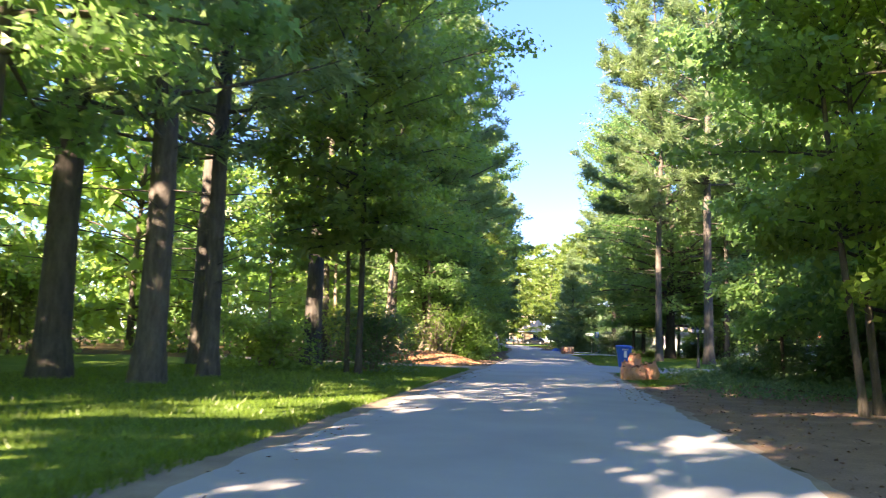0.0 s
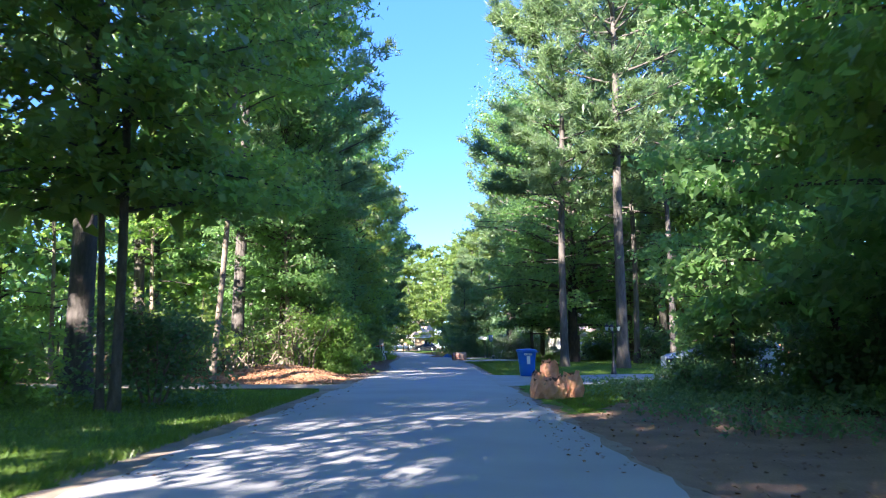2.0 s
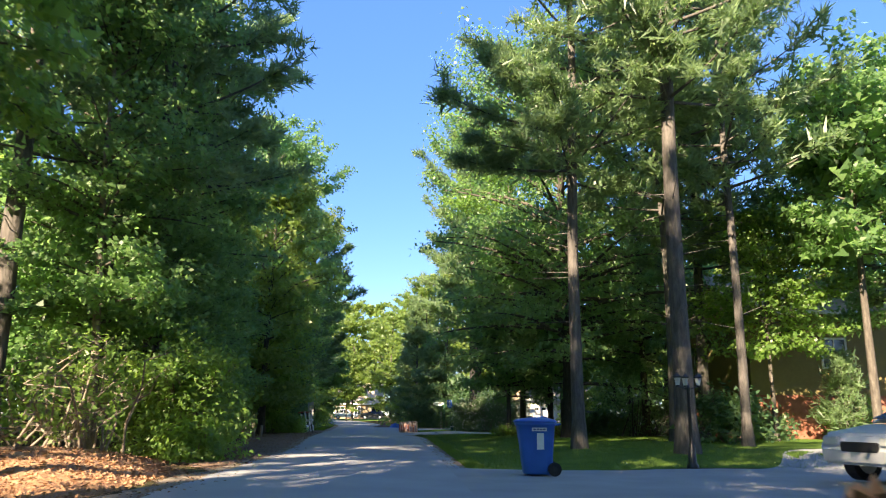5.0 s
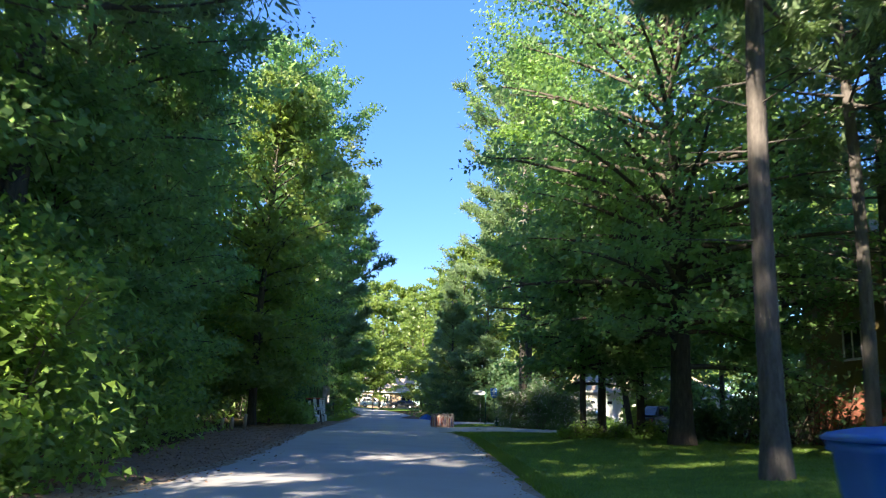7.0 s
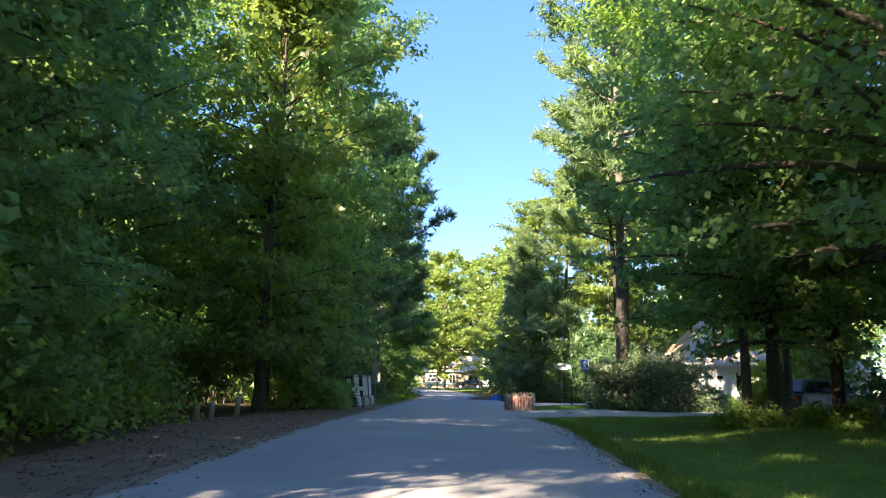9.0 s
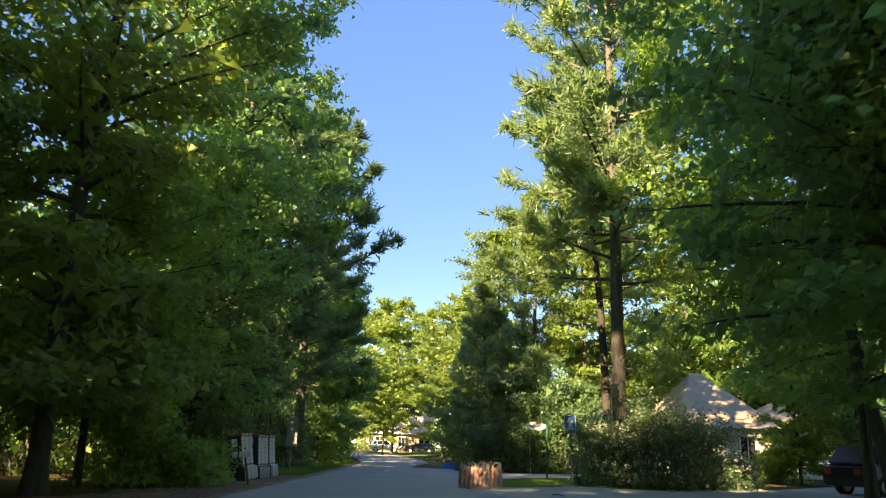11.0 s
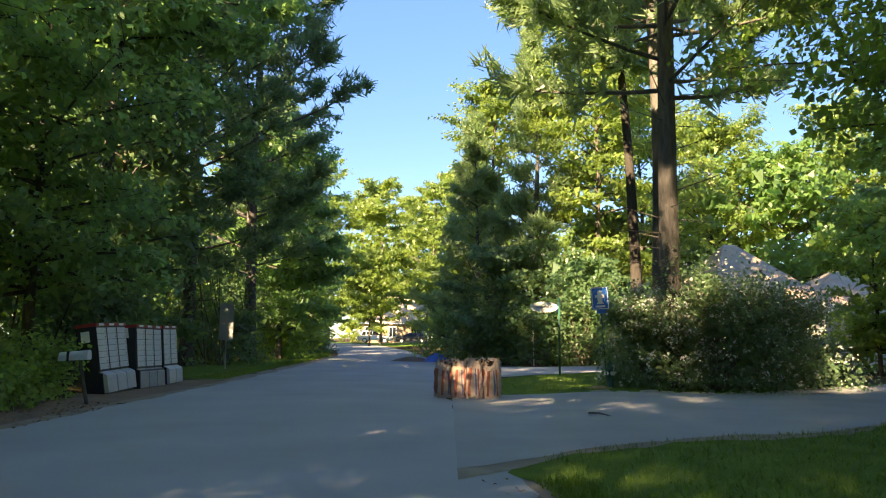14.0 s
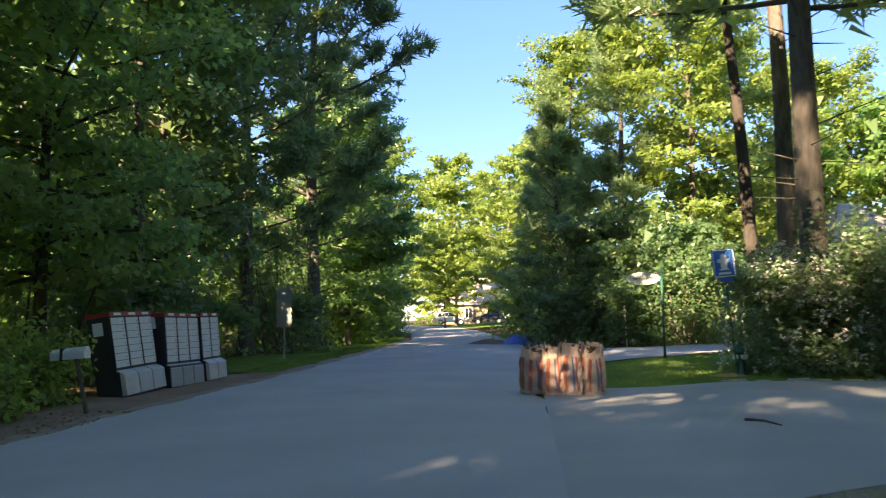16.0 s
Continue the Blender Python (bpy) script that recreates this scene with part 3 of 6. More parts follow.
def pine(x, y, h, radius, base, n_tuft, size, trunk=0.26, seed=0, mat=None, lean=(0, 0), label="", n_limb=64, cone=False, name="pine_tree", droop=0.0, blades=6, width=0.10, core=0.12):
    """A white pine: bare lower trunk, near-level limbs in tiers, soft needle tufts. cone: a spire with limbs to the ground."""
    r = np.random.default_rng(5000 + seed)
    V, F, ax = stem(h, trunk, r, lean, tip=0.06, steps=16)
    if cone:
        reach = lambda k: radius * np.clip(1.03 - k, 0.05, 1) ** 0.85
    else:
        reach = lambda k: radius * np.where(k < 0.4, 0.72 + 0.7 * k, np.clip(1.0 - (np.clip(k - 0.4, 0, 1) / 0.62) ** 1.6, 0.1, 1))
    P, ln, r0 = grow(r, ax, n_limb, base, h * 0.985, reach, 0.02 - droop, 0.75, 0.32)
    br = np.minimum(r0 * 0.55, 0.013 * ln + 0.012)
    seg = P.shape[1] - 1
    tt = np.linspace(1, 0.15, seg + 1)
    bv, bf = frustums(P[:, :-1].reshape(-1, 3), P[:, 1:].reshape(-1, 3), (br[:, None] * tt[:-1]).ravel(), (br[:, None] * tt[1:]).ravel(), 4)
    A, B, way = twigs_of(P, ln, r, 7, 0.3, 0.34, 0.10)
    tv, tf = frustums(A, B, np.full(len(A), 0.010), np.full(len(A), 0.004), 3)
    # a few bare dead stubs under the crown
    k = 0 if cone else 12
    zz = r.uniform(base * 0.45, base, k)
    az = r.uniform(0, 6.28, k)
    p0 = np.stack([np.interp(zz, ax[0], ax[1]), np.interp(zz, ax[0], ax[2]), zz], -1)
    p1 = p0 + np.stack([np.cos(az), np.sin(az), r.uniform(-0.1, 0.35, k)], -1) * r.uniform(0.5, 1.9, (k, 1))
    dv, df = frustums(p0, p1, np.full(k, 0.022), np.full(k, 0.006), 4)
    W, WF = np.concatenate([bv, tv, dv]), [bf, tf + len(bv), df + len(bv) + len(tv)]
    ends = np.concatenate([B, P[:, -1], P[:, -1]])
    starts = np.concatenate([A, P[:, -3], P[:, -2]])
    ways = unit(ends - starts)
    n_tuft = int(n_tuft * 0.85)
    pick = r.integers(0, len(ends), n_tuft)
    f = r.beta(2.0, 1.0, (n_tuft, 1)) * 1.05
    C = starts[pick] * (1 - f) + ends[pick] * f + r.normal(0, 1, (n_tuft, 3)) * np.array([0.13, 0.13, 0.07])
    nv, nf = needles(C, ways[pick], size, r, blades, width)
    # broader sprays along the inner limbs
    k = int(n_tuft * core)
    i, g = r.integers(0, n_limb, k), r.uniform(0.3, 0.95, k) * seg
    j = np.minimum(g.astype(int), seg - 1)
    w = (g - j)[:, None]
    D = P[i, j] * (1 - w) + P[i, j + 1] * w + r.normal(0, 1, (k, 3)) * np.array([0.3, 0.3, 0.10])
    cv, cf = needles(D, unit(P[i, j + 1] - P[i, j]), size * 1.25, r, 6, 0.12)
    crown_faces = [nf, cf + len(nv)]
    nv = np.concatenate([nv, cv])
    return assemble(name, x, y, label or "tall white pine with a bare lower trunk", "tree", "trees along the road",
                    [("trunk", V, [F], M_BARK_PINE), ("branching", W, WF, M_BARK_PINE), ("crown", nv, crown_faces, mat or M_PINE)], r.uniform(0, 360))


def shrub(x, y, h, radius, n_leaf, size, seed=0, mat=None, label="", blossoms=0, stems=16, name="shrub", bare=0.0, group="undergrowth"):
    """Many stems from one foot, leaves thick to the ground."""
    r = np.random.default_rng(9000 + seed)
    az = r.uniform(0, 6.28, stems)
    out = r.uniform(0.15, 1.0, stems) * radius
    p0 = np.stack([np.cos(az), np.sin(az), np.zeros(stems)], -1) * 0.12 * radius
    if bare:
        p0[:, :2] += r.normal(0, 0.3 * radius, (stems, 2))
        az = az + r.normal(0, 1.2, stems)
    p1 = p0 + np.stack([np.cos(az) * out * 0.4, np.sin(az) * out * 0.4, h * r.uniform(0.45, 0.6, stems)], -1)
    p2 = p1 + np.stack([np.cos(az) * out * 0.5, np.sin(az) * out * 0.5, h * r.uniform(0.2, 0.42, stems) * (1 - 0.5 * out / radius)], -1)
    P = np.stack([p0, (p0 + p1) / 2 + r.normal(0, 0.04, (stems, 3)), p1, (p1 + p2) / 2 + r.normal(0, 0.06, (stems, 3)), p2], 1)
    if bare:
        P[:, 2:] += r.normal(0, 0.2 * radius, (stems, 1, 3)) * np.array([1, 1, 0.6])
        P[:, 3:] += r.normal(0, 0.16 * radius, (stems, 2, 3))
    P[:, 0, 2] = -0.1
    rad = np.linspace(0.022, 0.006, 5) * (1.7 if bare else 1.0)
    bv, bf = frustums(P[:, :-1].reshape(-1, 3), P[:, 1:].reshape(-1, 3), np.tile(rad[:-1], stems), np.tile(rad[1:], stems), 5)
    ln = np.full(stems, h)
    A, B, way = twigs_of(P, ln, r, 9, 0.12, 0.24, 0.15)
    tv, tf = frustums(A, B, np.full(len(A), 0.008), np.full(len(A), 0.003), 3)
    pick = r.integers(0, len(A), n_leaf)
    f = r.uniform(0.1, 1.1, (n_leaf, 1))
    C = A[pick] * (1 - f) + B[pick] * f + r.normal(0, 0.13, (n_leaf, 3))
    # an outer skin of leaves from the top down to the ground
    k = 0 if bare else int(n_leaf * 0.45)
    w = unit(r.normal(0, 1, (k, 3)))
    w[:, 2] = np.abs(w[:, 2])
    az_w = np.arctan2(w[:, 1], w[:, 0])
    lump = 1 + 0.18 * np.sin(3 * az_w + seed) * np.sin(4 * w[:, 2] + seed) + 0.14 * np.sin(7 * w[:, 2] + 2 * seed + 2 * az_w) + 0.10 * np.sin(8 * az_w + 9 * w[:, 2])
    C[:k] = w * np.array([radius, radius, h * 0.92]) * (lump * r.uniform(0.55, 1.08, k))[:, None]
    C[:, 2] = np.abs(C[:, 2]) + 0.04
    if bare:
        C = C[r.random(n_leaf) > bare * np.clip(1 - C[:, 2] / (0.7 * h), 0, 1)]
    lv, lf = leaves(C, unit(C * np.array([1, 1, 0.6])) * 0.7 + np.array([0, 0, 0.5]), size, r, simple=size >= 0.12)
    pieces = [("stemwork", np.concatenate([bv, tv]), [bf, tf + len(bv)], M_TWIG), ("foliage", lv, [lf], mat or M_SHRUB)]
    if blossoms:
        k = r.integers(0, len(B), blossoms // 3)
        q = unit(r.normal(0, 1, (blossoms, 3)))
        q[:, 2] = np.abs(q[:, 2])
        q = q * np.array([radius, radius, h * 0.92]) * r.uniform(0.88, 1.1, (blossoms, 1)) + np.array([0, 0, 0.15])
        c = np.concatenate([B[k] + r.normal(0, 0.1, (len(k), 3)), q])
        c = np.repeat(c, 5, 0) + r.normal(0, 0.03, (len(c) * 5, 3))
        ov, of = leaves(c, unit(c), 0.06, r, 0.0, 0.3)
        pieces.append(("blossom_sprinkle", ov, [of], M_BLOSSOM))
    return assemble(name, x, y, label or "leafy green shrub of the undergrowth", "shrub", group, pieces, r.uniform(0, 360))




def thicket(name, x0, x1, y0, y1, h, n, size, mat, label, seed, clumps=60, lo=0.0, spread=1.1, thin=1.0):
    """A belt of mixed undergrowth: leaves in uneven clumps, with thin stems."""
    r = np.random.default_rng(seed)
    cx, cy = r.uniform(x0, x1, clumps), r.uniform(y0, y1, clumps)
    cz = lo + (h - lo) * r.random(clumps) ** 0.9
    top = h * r.uniform(0.55, 1.1, clumps)
    cz = np.minimum(cz, top)
    k = r.integers(0, clumps, n)
    C = np.stack([cx[k], cy[k], cz[k]], -1) + r.normal(0, 1, (n, 3)) * np.array([spread, spread, 0.45 * spread * min(thin * 2, 1)])
    C[:, 2] = land(C[:, 0], C[:, 1]) + np.abs(C[:, 2]) + 0.05
    lv, lf = leaves(C, np.array([0, 0, 0.8]) + unit(r.normal(0, 1, (n, 3)) * np.array([1, 1, 0])) * 0.4, size, r, simple=True)
    s = r.integers(0, clumps, clumps * 2)
    p0 = np.stack([cx[s] + r.normal(0, 0.6 * thin, clumps * 2), cy[s] + r.normal(0, 0.6 * thin, clumps * 2), np.full(clumps * 2, -0.1)], -1)
    p1 = np.stack([cx[s], cy[s], cz[s] + 0.5 * thin], -1) + r.normal(0, 0.4 * thin, (clumps * 2, 3))
    wv, wf = frustums(p0, p1, np.full(clumps * 2, 0.035 * thin), np.full(clumps * 2, 0.01 * thin), 5)
    t = tagged(thing(name, pose(0, 0, 0), label, "undergrowth"), kind="stuff")
    tagged(hang(new("foliage", np_mesh("foliage", lv, [lf], mat)), t), kind="stuff")
    tagged(hang(new("stemwork", np_mesh("stemwork", wv, [wf], M_BARK)), t), kind="stuff")
    return t


# ---- trees: wooded side (west) ----
BIG, MID, FAR = 18000, 13000, 6000
# unseen trees added round the drive's start to shade and dapple the first stretch
broadleaf(-8.0, 2.0, 21, 5.0, 3.4, 13000, 0.32, 0.2, 90)
broadleaf(-8.0, -9.0, 18, 5.2, 3.6, 9000, 0.36, 0.26, 91)
broadleaf(-9.0, -17.0, 21, 6.0, 4.0, 9000, 0.38, 0.26, 92)
broadleaf(7.5, 3.0, 14, 4.6, 3.0, 9000, 0.32, 0.2, 94)
broadleaf(8.0, -8.0, 15, 5.0, 3.0, 8000, 0.34, 0.2, 95)
broadleaf(-7.9, 6.8, 17, 3.5, 3.5, 9000, 0.24, 0.22, 104)
pine(-6.8, 3.5, 20, 4.4, 8.0, 2200, 0.46, 0.3, 93)
# shade trees over the lawn
pine(-8.6, 20.8, 27, 4.8, 5.0, 3200, 0.40, 0.30, 1)
pine(-8.9, 24.2, 26, 4.6, 5.0, 3200, 0.40, 0.23, 2)
pine(-11.2, 21.4, 28, 5.0, 5.4, 3000, 0.40, 0.36, 3)
pine(-12.6, 31.2, 27, 4.2, 8.0, 4000, 0.44, 0.30, 4)
pine(-9.3, 33.6, 26, 4.6, 11.0, 5200, 0.42, 0.33, 5)
# pine added so that its high crown shades the lawn across the road
pine(-12.0, 43.8, 26, 5.2, 9.5, 5000, 0.42, 0.22, 6)
broadleaf(-6.2, 28.7, 19, 5.6, 3.8, 22000, 0.15, 0.10, 7, M_SHRUB, core=0.04, lean=(0.5, 0), label="slender maple with several stems beside the lawn", near=True)
broadleaf(-6.7, 29.2, 12.0, 4.0, 3.8, 8500, 0.20, 0.08, 8, M_MAPLE_SUNLIT, lean=(-0.8, 0.3), label="slender maple stem beside the lawn")
broadleaf(-7.9, 15.0, 20, 5.4, 4.6, 25000, 0.17, 0.24, 9, M_MAPLE, label="maple hanging its branches over the lawn", near=True)
broadleaf(-14.5, 17.5, 16.5, 5.2, 4.6, MID, 0.24, 0.22, 10)
broadleaf(-15.0, 11.0, 16.5, 5.4, 4.6, MID, 0.24, 0.22, 11)
broadleaf(-16.0, 56.0, 17, 4.4, 5.0, MID, 0.23, 0.17, 12)
# slender pale stems round the gravel drive
broadleaf(-8.3, 41.3, 25, 5.2, 5.5, 24000, 0.17, 0.115, 140, M_SHRUB, M_TWIG, (1.3, 0.4), "tall maple with a pale leaning trunk by the gravel drive", turn=0)
broadleaf(-11.2, 43.5, 11, 2.6, 3.4, 1300, 0.17, 0.10, 141, M_SHRUB, M_TWIG, (0.5, 0.2), "slender young tree with a pale leaning stem", 30)
broadleaf(-13.8, 41.0, 10, 2.6, 2.4, 1300, 0.17, 0.09, 142, M_SHRUB, M_TWIG, (-0.4, 0.3), "slender young tree with a pale leaning stem", 30)
broadleaf(-16.5, 38.5, 9, 2.8, 2.0, 1300, 0.18, 0.09, 143, M_SHRUB, M_TWIG, (0.4, 0.0), "slender young tree with a pale stem", 30)
# wall of foliage along the road
broadleaf(-7.6, 51.0, 15, 3.8, 3.6, 14000, 0.145, 0.13, 13, None, M_TWIG, (0.3, 0.4), "maple with pale bare lower limbs beside the mulch", near=True)
pine(-9.8, 50.0, 23, 4.4, 8.0, 3000, 0.42, 0.32, 14, M_PINE_DARK)
broadleaf(-8.4, 53.0, 17, 4.2, 1.4, BIG, 0.165, 0.15, 15, label="maple with low leafy limbs beside the road", near=True)
broadleaf(-8.4, 59.0, 19, 4.4, 1.2, BIG, 0.165, 0.16, 16, label="maple with low leafy limbs beside the road", near=True)
pine(-7.6, 55.2, 25, 5.6, 8.0, 5600, 0.42, 0.32, 17)
broadleaf(-9.8, 65.5, 18.5, 4.4, 1.4, BIG, 0.165, 0.16, 18, label="maple with low leafy limbs beside the road", near=True)
broadleaf(-10.8, 71.5, 13.5, 4.2, 2.0, BIG, 0.165, 0.17, 19, near=True)
broadleaf(-8.2, 86.8, 10.5, 4.2, 2.0, MID, 0.16, 0.13, 29, M_MAPLE, label="dark leafy maple behind the mailboxes", near=True)
broadleaf(-12.0, 76.2, 18.5, 4.4, 2.0, BIG, 0.18, 0.17, 99, near=True)
broadleaf(-7.6, 76.6, 17.0, 4.4, 1.4, 26000, 0.17, 0.20, 20, M_MAPLE_SUNLIT, label="maple with a sunlit yellow-green top", n_limb=80)
broadleaf(-9.6, 85.5, 25, 5.4, 4.0, 15000, 0.20, 0.20, 97, M_MAPLE, label="tall dark maple behind the mailboxes")
broadleaf(-8.6, 91.0, 25, 5.5, 7.0, 22000, 0.21, 0.18, 21, M_MAPLE, label="tall maple with a sunlit yellow-green top")
broadleaf(-8.4, 79.9, 8.5, 3.5, 1.6, BIG, 0.15, 0.10, 22, M_SHRUB, label="young maple leaning over the mailboxes", near=True)
broadleaf(-9.4, 94.0, 12, 4.2, 1.4, MID, 0.20, 0.13, 23, M_SHRUB_SHADED)
pine(-9.4, 100.2, 20, 4.8, 3.0, 5200, 0.42, 0.27, 24, M_PINE_DARK)
pine(-8.4, 105.6, 22, 5.6, 2.5, 8000, 0.44, 0.30, 25, M_PINE_DARK, label="dark pine with long level limbs")
pine(-11.0, 95.5, 22, 4.8, 4.0, 4600, 0.44, 0.26, 26, M_PINE_DARK)
broadleaf(-8.4, 112.0, 13, 4.2, 1.0, BIG, 0.22, 0.16, 27)
pine(-10.3, 118.0, 17, 4.2, 2.0, 2400, 0.44, 0.24, 28, M_PINE_DARK)
# two pines added to shade the second driveway and its bush
pine(-9.6, 62.0, 25, 5.2, 9.0, 6800, 0.46, 0.28, 29)
pine(-13.6, 67.5, 13, 4.0, 5.0, 3000, 0.46, 0.26, 30)
# young trees that hang to the ground along the verge
broadleaf(-7.4, 56.6, 8.0, 3.0, 0.5, 15000, 0.11, 0.07, 130, near=True, label="young maple with foliage down to the ground")
broadleaf(-7.6, 62.4, 11.5, 3.1, 0.5, 15000, 0.115, 0.07, 131, near=True, label="young maple with foliage down to the ground")
broadleaf(-9.8, 67.0, 9.0, 3.2, 0.5, 13000, 0.125, 0.07, 132, near=True, label="young maple with foliage down to the ground")
broadleaf(-10.6, 76.6, 9.5, 3.4, 0.6, 13000, 0.135, 0.08, 133, near=True, label="young maple with foliage down to the ground")
# dark young trees before the far bend
broadleaf(-9.6, 124.0, 9.0, 3.2, 0.6, 12000, 0.17, 0.09, 134, label="young maple with foliage down to the ground")
broadleaf(-11.0, 133.0, 9.5, 3.4, 0.6, 12000, 0.18, 0.09, 135, label="young maple with foliage down to the ground")
shrub(-9.7, 128.0, 2.6, 1.9, 3000, 0.17, 69, M_SHRUB_SHADED)
shrub(-12.4, 139.0, 3.0, 2.2, 3000, 0.19, 70, M_SHRUB_SHADED)
# sunlit trees by the far bend
broadleaf(-12.8, 127.0, 19, 4.8, 1.0, 22000, 0.19, 0.18, 30, M_MAPLE_SUNLIT, label="sunlit yellow-green maple by the bend")
broadleaf(-17.5, 140.0, 22, 5.6, 1.0, MID, 0.31, 0.2, 38, M_MAPLE_SUNLIT, label="sunlit yellow-green maple by the bend")
broadleaf(-15.5, 163.0, 24, 6.0, 2.4, MID, 0.34, 0.2, 31, M_MAPLE_SUNLIT, label="sunlit yellow-green maple by the bend")
broadleaf(-7.2, 161.0, 21, 4.8, 4.0, MID, 0.30, 0.17, 32, M_MAPLE_SUNLIT, label="sunlit yellow-green maple by the bend")
broadleaf(-0.6, 147.0, 17, 4.6, 1.2, 20000, 0.20, 0.17, 39, M_MAPLE_SUNLIT, label="sunlit yellow-green maple by the bend")
broadleaf(2.5, 160.0, 22, 5.6, 1.0, MID, 0.32, 0.2, 33, M_MAPLE_SUNLIT, label="sunlit yellow-green maple by the bend")
broadleaf(-7.6, 152.0, 10, 3.6, 1.8, 9000, 0.24, 0.10, 45, M_MAPLE_SUNLIT, label="slender young tree before a far house")
broadleaf(-24.0, 172.0, 24, 7.0, 1.5, MID, 0.38, 0.2, 34, M_MAPLE_SUNLIT)
broadleaf(-5.0, 201.0, 26, 7.5, 2.0, 7000, 0.55, 0.2, 35, M_MAPLE_SUNLIT)
broadleaf(-14.0, 202.0, 26, 7.5, 2.0, 7000, 0.55, 0.2, 36, M_MAPLE_SUNLIT)
broadleaf(5.0, 190.0, 25, 7.0, 1.0, 7000, 0.55, 0.2, 37, M_MAPLE_SUNLIT)

# ---- trees: house side (east) ----
broadleaf(8.0, 12.0, 14, 4.8, 2.6, BIG, 0.17, 0.20, 40, M_SHRUB)
broadleaf(5.08, 20.7, 11, 3.0, 2.5, 9000, 0.14, 0.075, 105, M_SHRUB, M_BARK, (-0.9, 0.2), "slender maple with a pale leaning stem", 30, near=True, turn=0)
broadleaf(5.56, 21.3, 12, 3.0, 2.5, 9000, 0.14, 0.080, 106, M_SHRUB, M_BARK, (-0.5, 0.4), "slender maple with a pale stem", 30, near=True, turn=0)
broadleaf(7.9, 19.0, 14, 4.9, 2.0, 26000, 0.16, 0.17, 41, M_SHRUB, label="broad maple with drooping green leaves", near=True)
broadleaf(8.6, 26.5, 15, 5.2, 1.5, 27000, 0.20, 0.18, 42, label="broad maple with drooping green leaves", near=True)
broadleaf(9.0, 32.4, 14.5, 5.4, 1.8, 30000, 0.20, 0.16, 43, label="broad maple with drooping green leaves", near=True)
broadleaf(8.35, 36.9, 7.5, 2.3, 1.5, 9000, 0.14, 0.07, 108, M_MAPLE, low=0.8, droop=0.2, label="young maple hanging over the driveway's edge", near=True)
pine(11.5, 28.5, 22, 4.2, 6.0, 2000, 0.42, 0.3, 44)
pine(6.1, 54.2, 27, 5.6, 8.5, 9500, 0.39, 0.21, 45, blades=9, width=0.07, label="tall white pine with a long bare trunk on the lawn")
pine(11.5, 60.6, 25, 4.8, 8.5, 4600, 0.42, 0.19, 46, label="tall white pine with a long bare trunk")
pine(8.5, 51.4, 27, 5.4, 9.0, 8600, 0.36, 0.28, 47, blades=9, width=0.07, label="tall white pine with a long bare trunk on the lawn")
pine(14.0, 63.5, 24, 4.8, 7.0, 3000, 0.44, 0.26, 48)
pine(12.2, 55.7, 25, 4.6, 8.5, 4200, 0.42, 0.17, 49)
broadleaf(8.6, 66.5, 20, 7.6, 2.5, 40000, 0.165, 0.36, 50, None, M_BARK_SHADED, low=0.75, n_limb=110, shape=0.6, droop=0.15, core=0.06, core_size=0.26, label="large dark maple with a flared trunk on the lawn", near=True)
broadleaf(6.4, 71.3, 12, 3.8, 2.0, 13000, 0.16, 0.13, 51, low=0.75, label="maple with dense low limbs on the lawn", near=True)
# maples round the lawn's end
broadleaf(10.6, 80.0, 21.5, 7.4, 5.8, 33000, 0.18, 0.16, 53, M_SHRUB, lean=(-3.0, 0.5), low=0.55, shape=0.72, label="tall leaning maple whose crown reaches over the road", near=True, turn=0)
broadleaf(12.0, 83.8, 13.5, 6.6, 4.2, 24000, 0.16, 0.17, 109, M_SHRUB, low=0.75, label="maple hanging over the second driveway", near=True)
broadleaf(8.7, 71.6, 13, 4.0, 1.9, 9000, 0.16, 0.17, 107, None, M_BARK_SHADED, label="maple on the lawn with plants at its foot", near=True)
broadleaf(7.2, 71.8, 13, 4.0, 2.0, 12000, 0.17, 0.17, 54, low=0.8, near=True)
broadleaf(13.4, 69.8, 15, 4.2, 3.4, BIG, 0.16, 0.2, 55, near=True)
broadleaf(17.5, 78.0, 15, 5.0, 0.8, BIG, 0.17, 0.2, 56, near=True)
pine(19.4, 61.8, 3.6, 1.3, 0.2, 900, 0.28, 0.07, 57, M_PINE, cone=True, name="spruce_tree", label="small pale green spruce before a house")
pine(6.15, 88.7, 26, 5.6, 7.0, 8000, 0.42, 0.27, 58, label="tall pine with a thick reddish trunk behind the bush")
pine(7.0, 92.7, 25, 3.3, 10.5, 2600, 0.42, 0.24, 59, label="tall pine with a reddish trunk behind the bush")
broadleaf(7.4, 96.4, 21, 2.7, 10.5, 14000, 0.17, 0.22, 60, M_MAPLE_SUNLIT, M_BARK_SHADED, lean=(-0.9, 0.4), turn=0, label="tall leaning maple behind the bush")
broadleaf(21.0, 60.0, 15, 4.6, 5.0, BIG, 0.19, 0.2, 86, near=True, label="tall maple shading a house")
broadleaf(15.8, 60.8, 10, 3.5, 3.7, 13000, 0.15, 0.10, 111, M_SHRUB, low=0.8, label="slender maple shading a house's front", near=True)
broadleaf(24.5, 66.5, 16, 5.0, 6.6, MID, 0.22, 0.2, 87, label="tall maple shading a house")
broadleaf(18.0, 57.5, 15, 4.4, 7.0, MID, 0.22, 0.18, 88, label="tall maple on the lawn")
broadleaf(27.0, 93.0, 18, 6.5, 2.0, MID, 0.30, 0.2, 89, label="tree in the woods behind the houses")
broadleaf(36.0, 88.0, 18, 6.5, 2.0, FAR, 0.42, 0.2, 96, label="tree in the woods behind the houses")
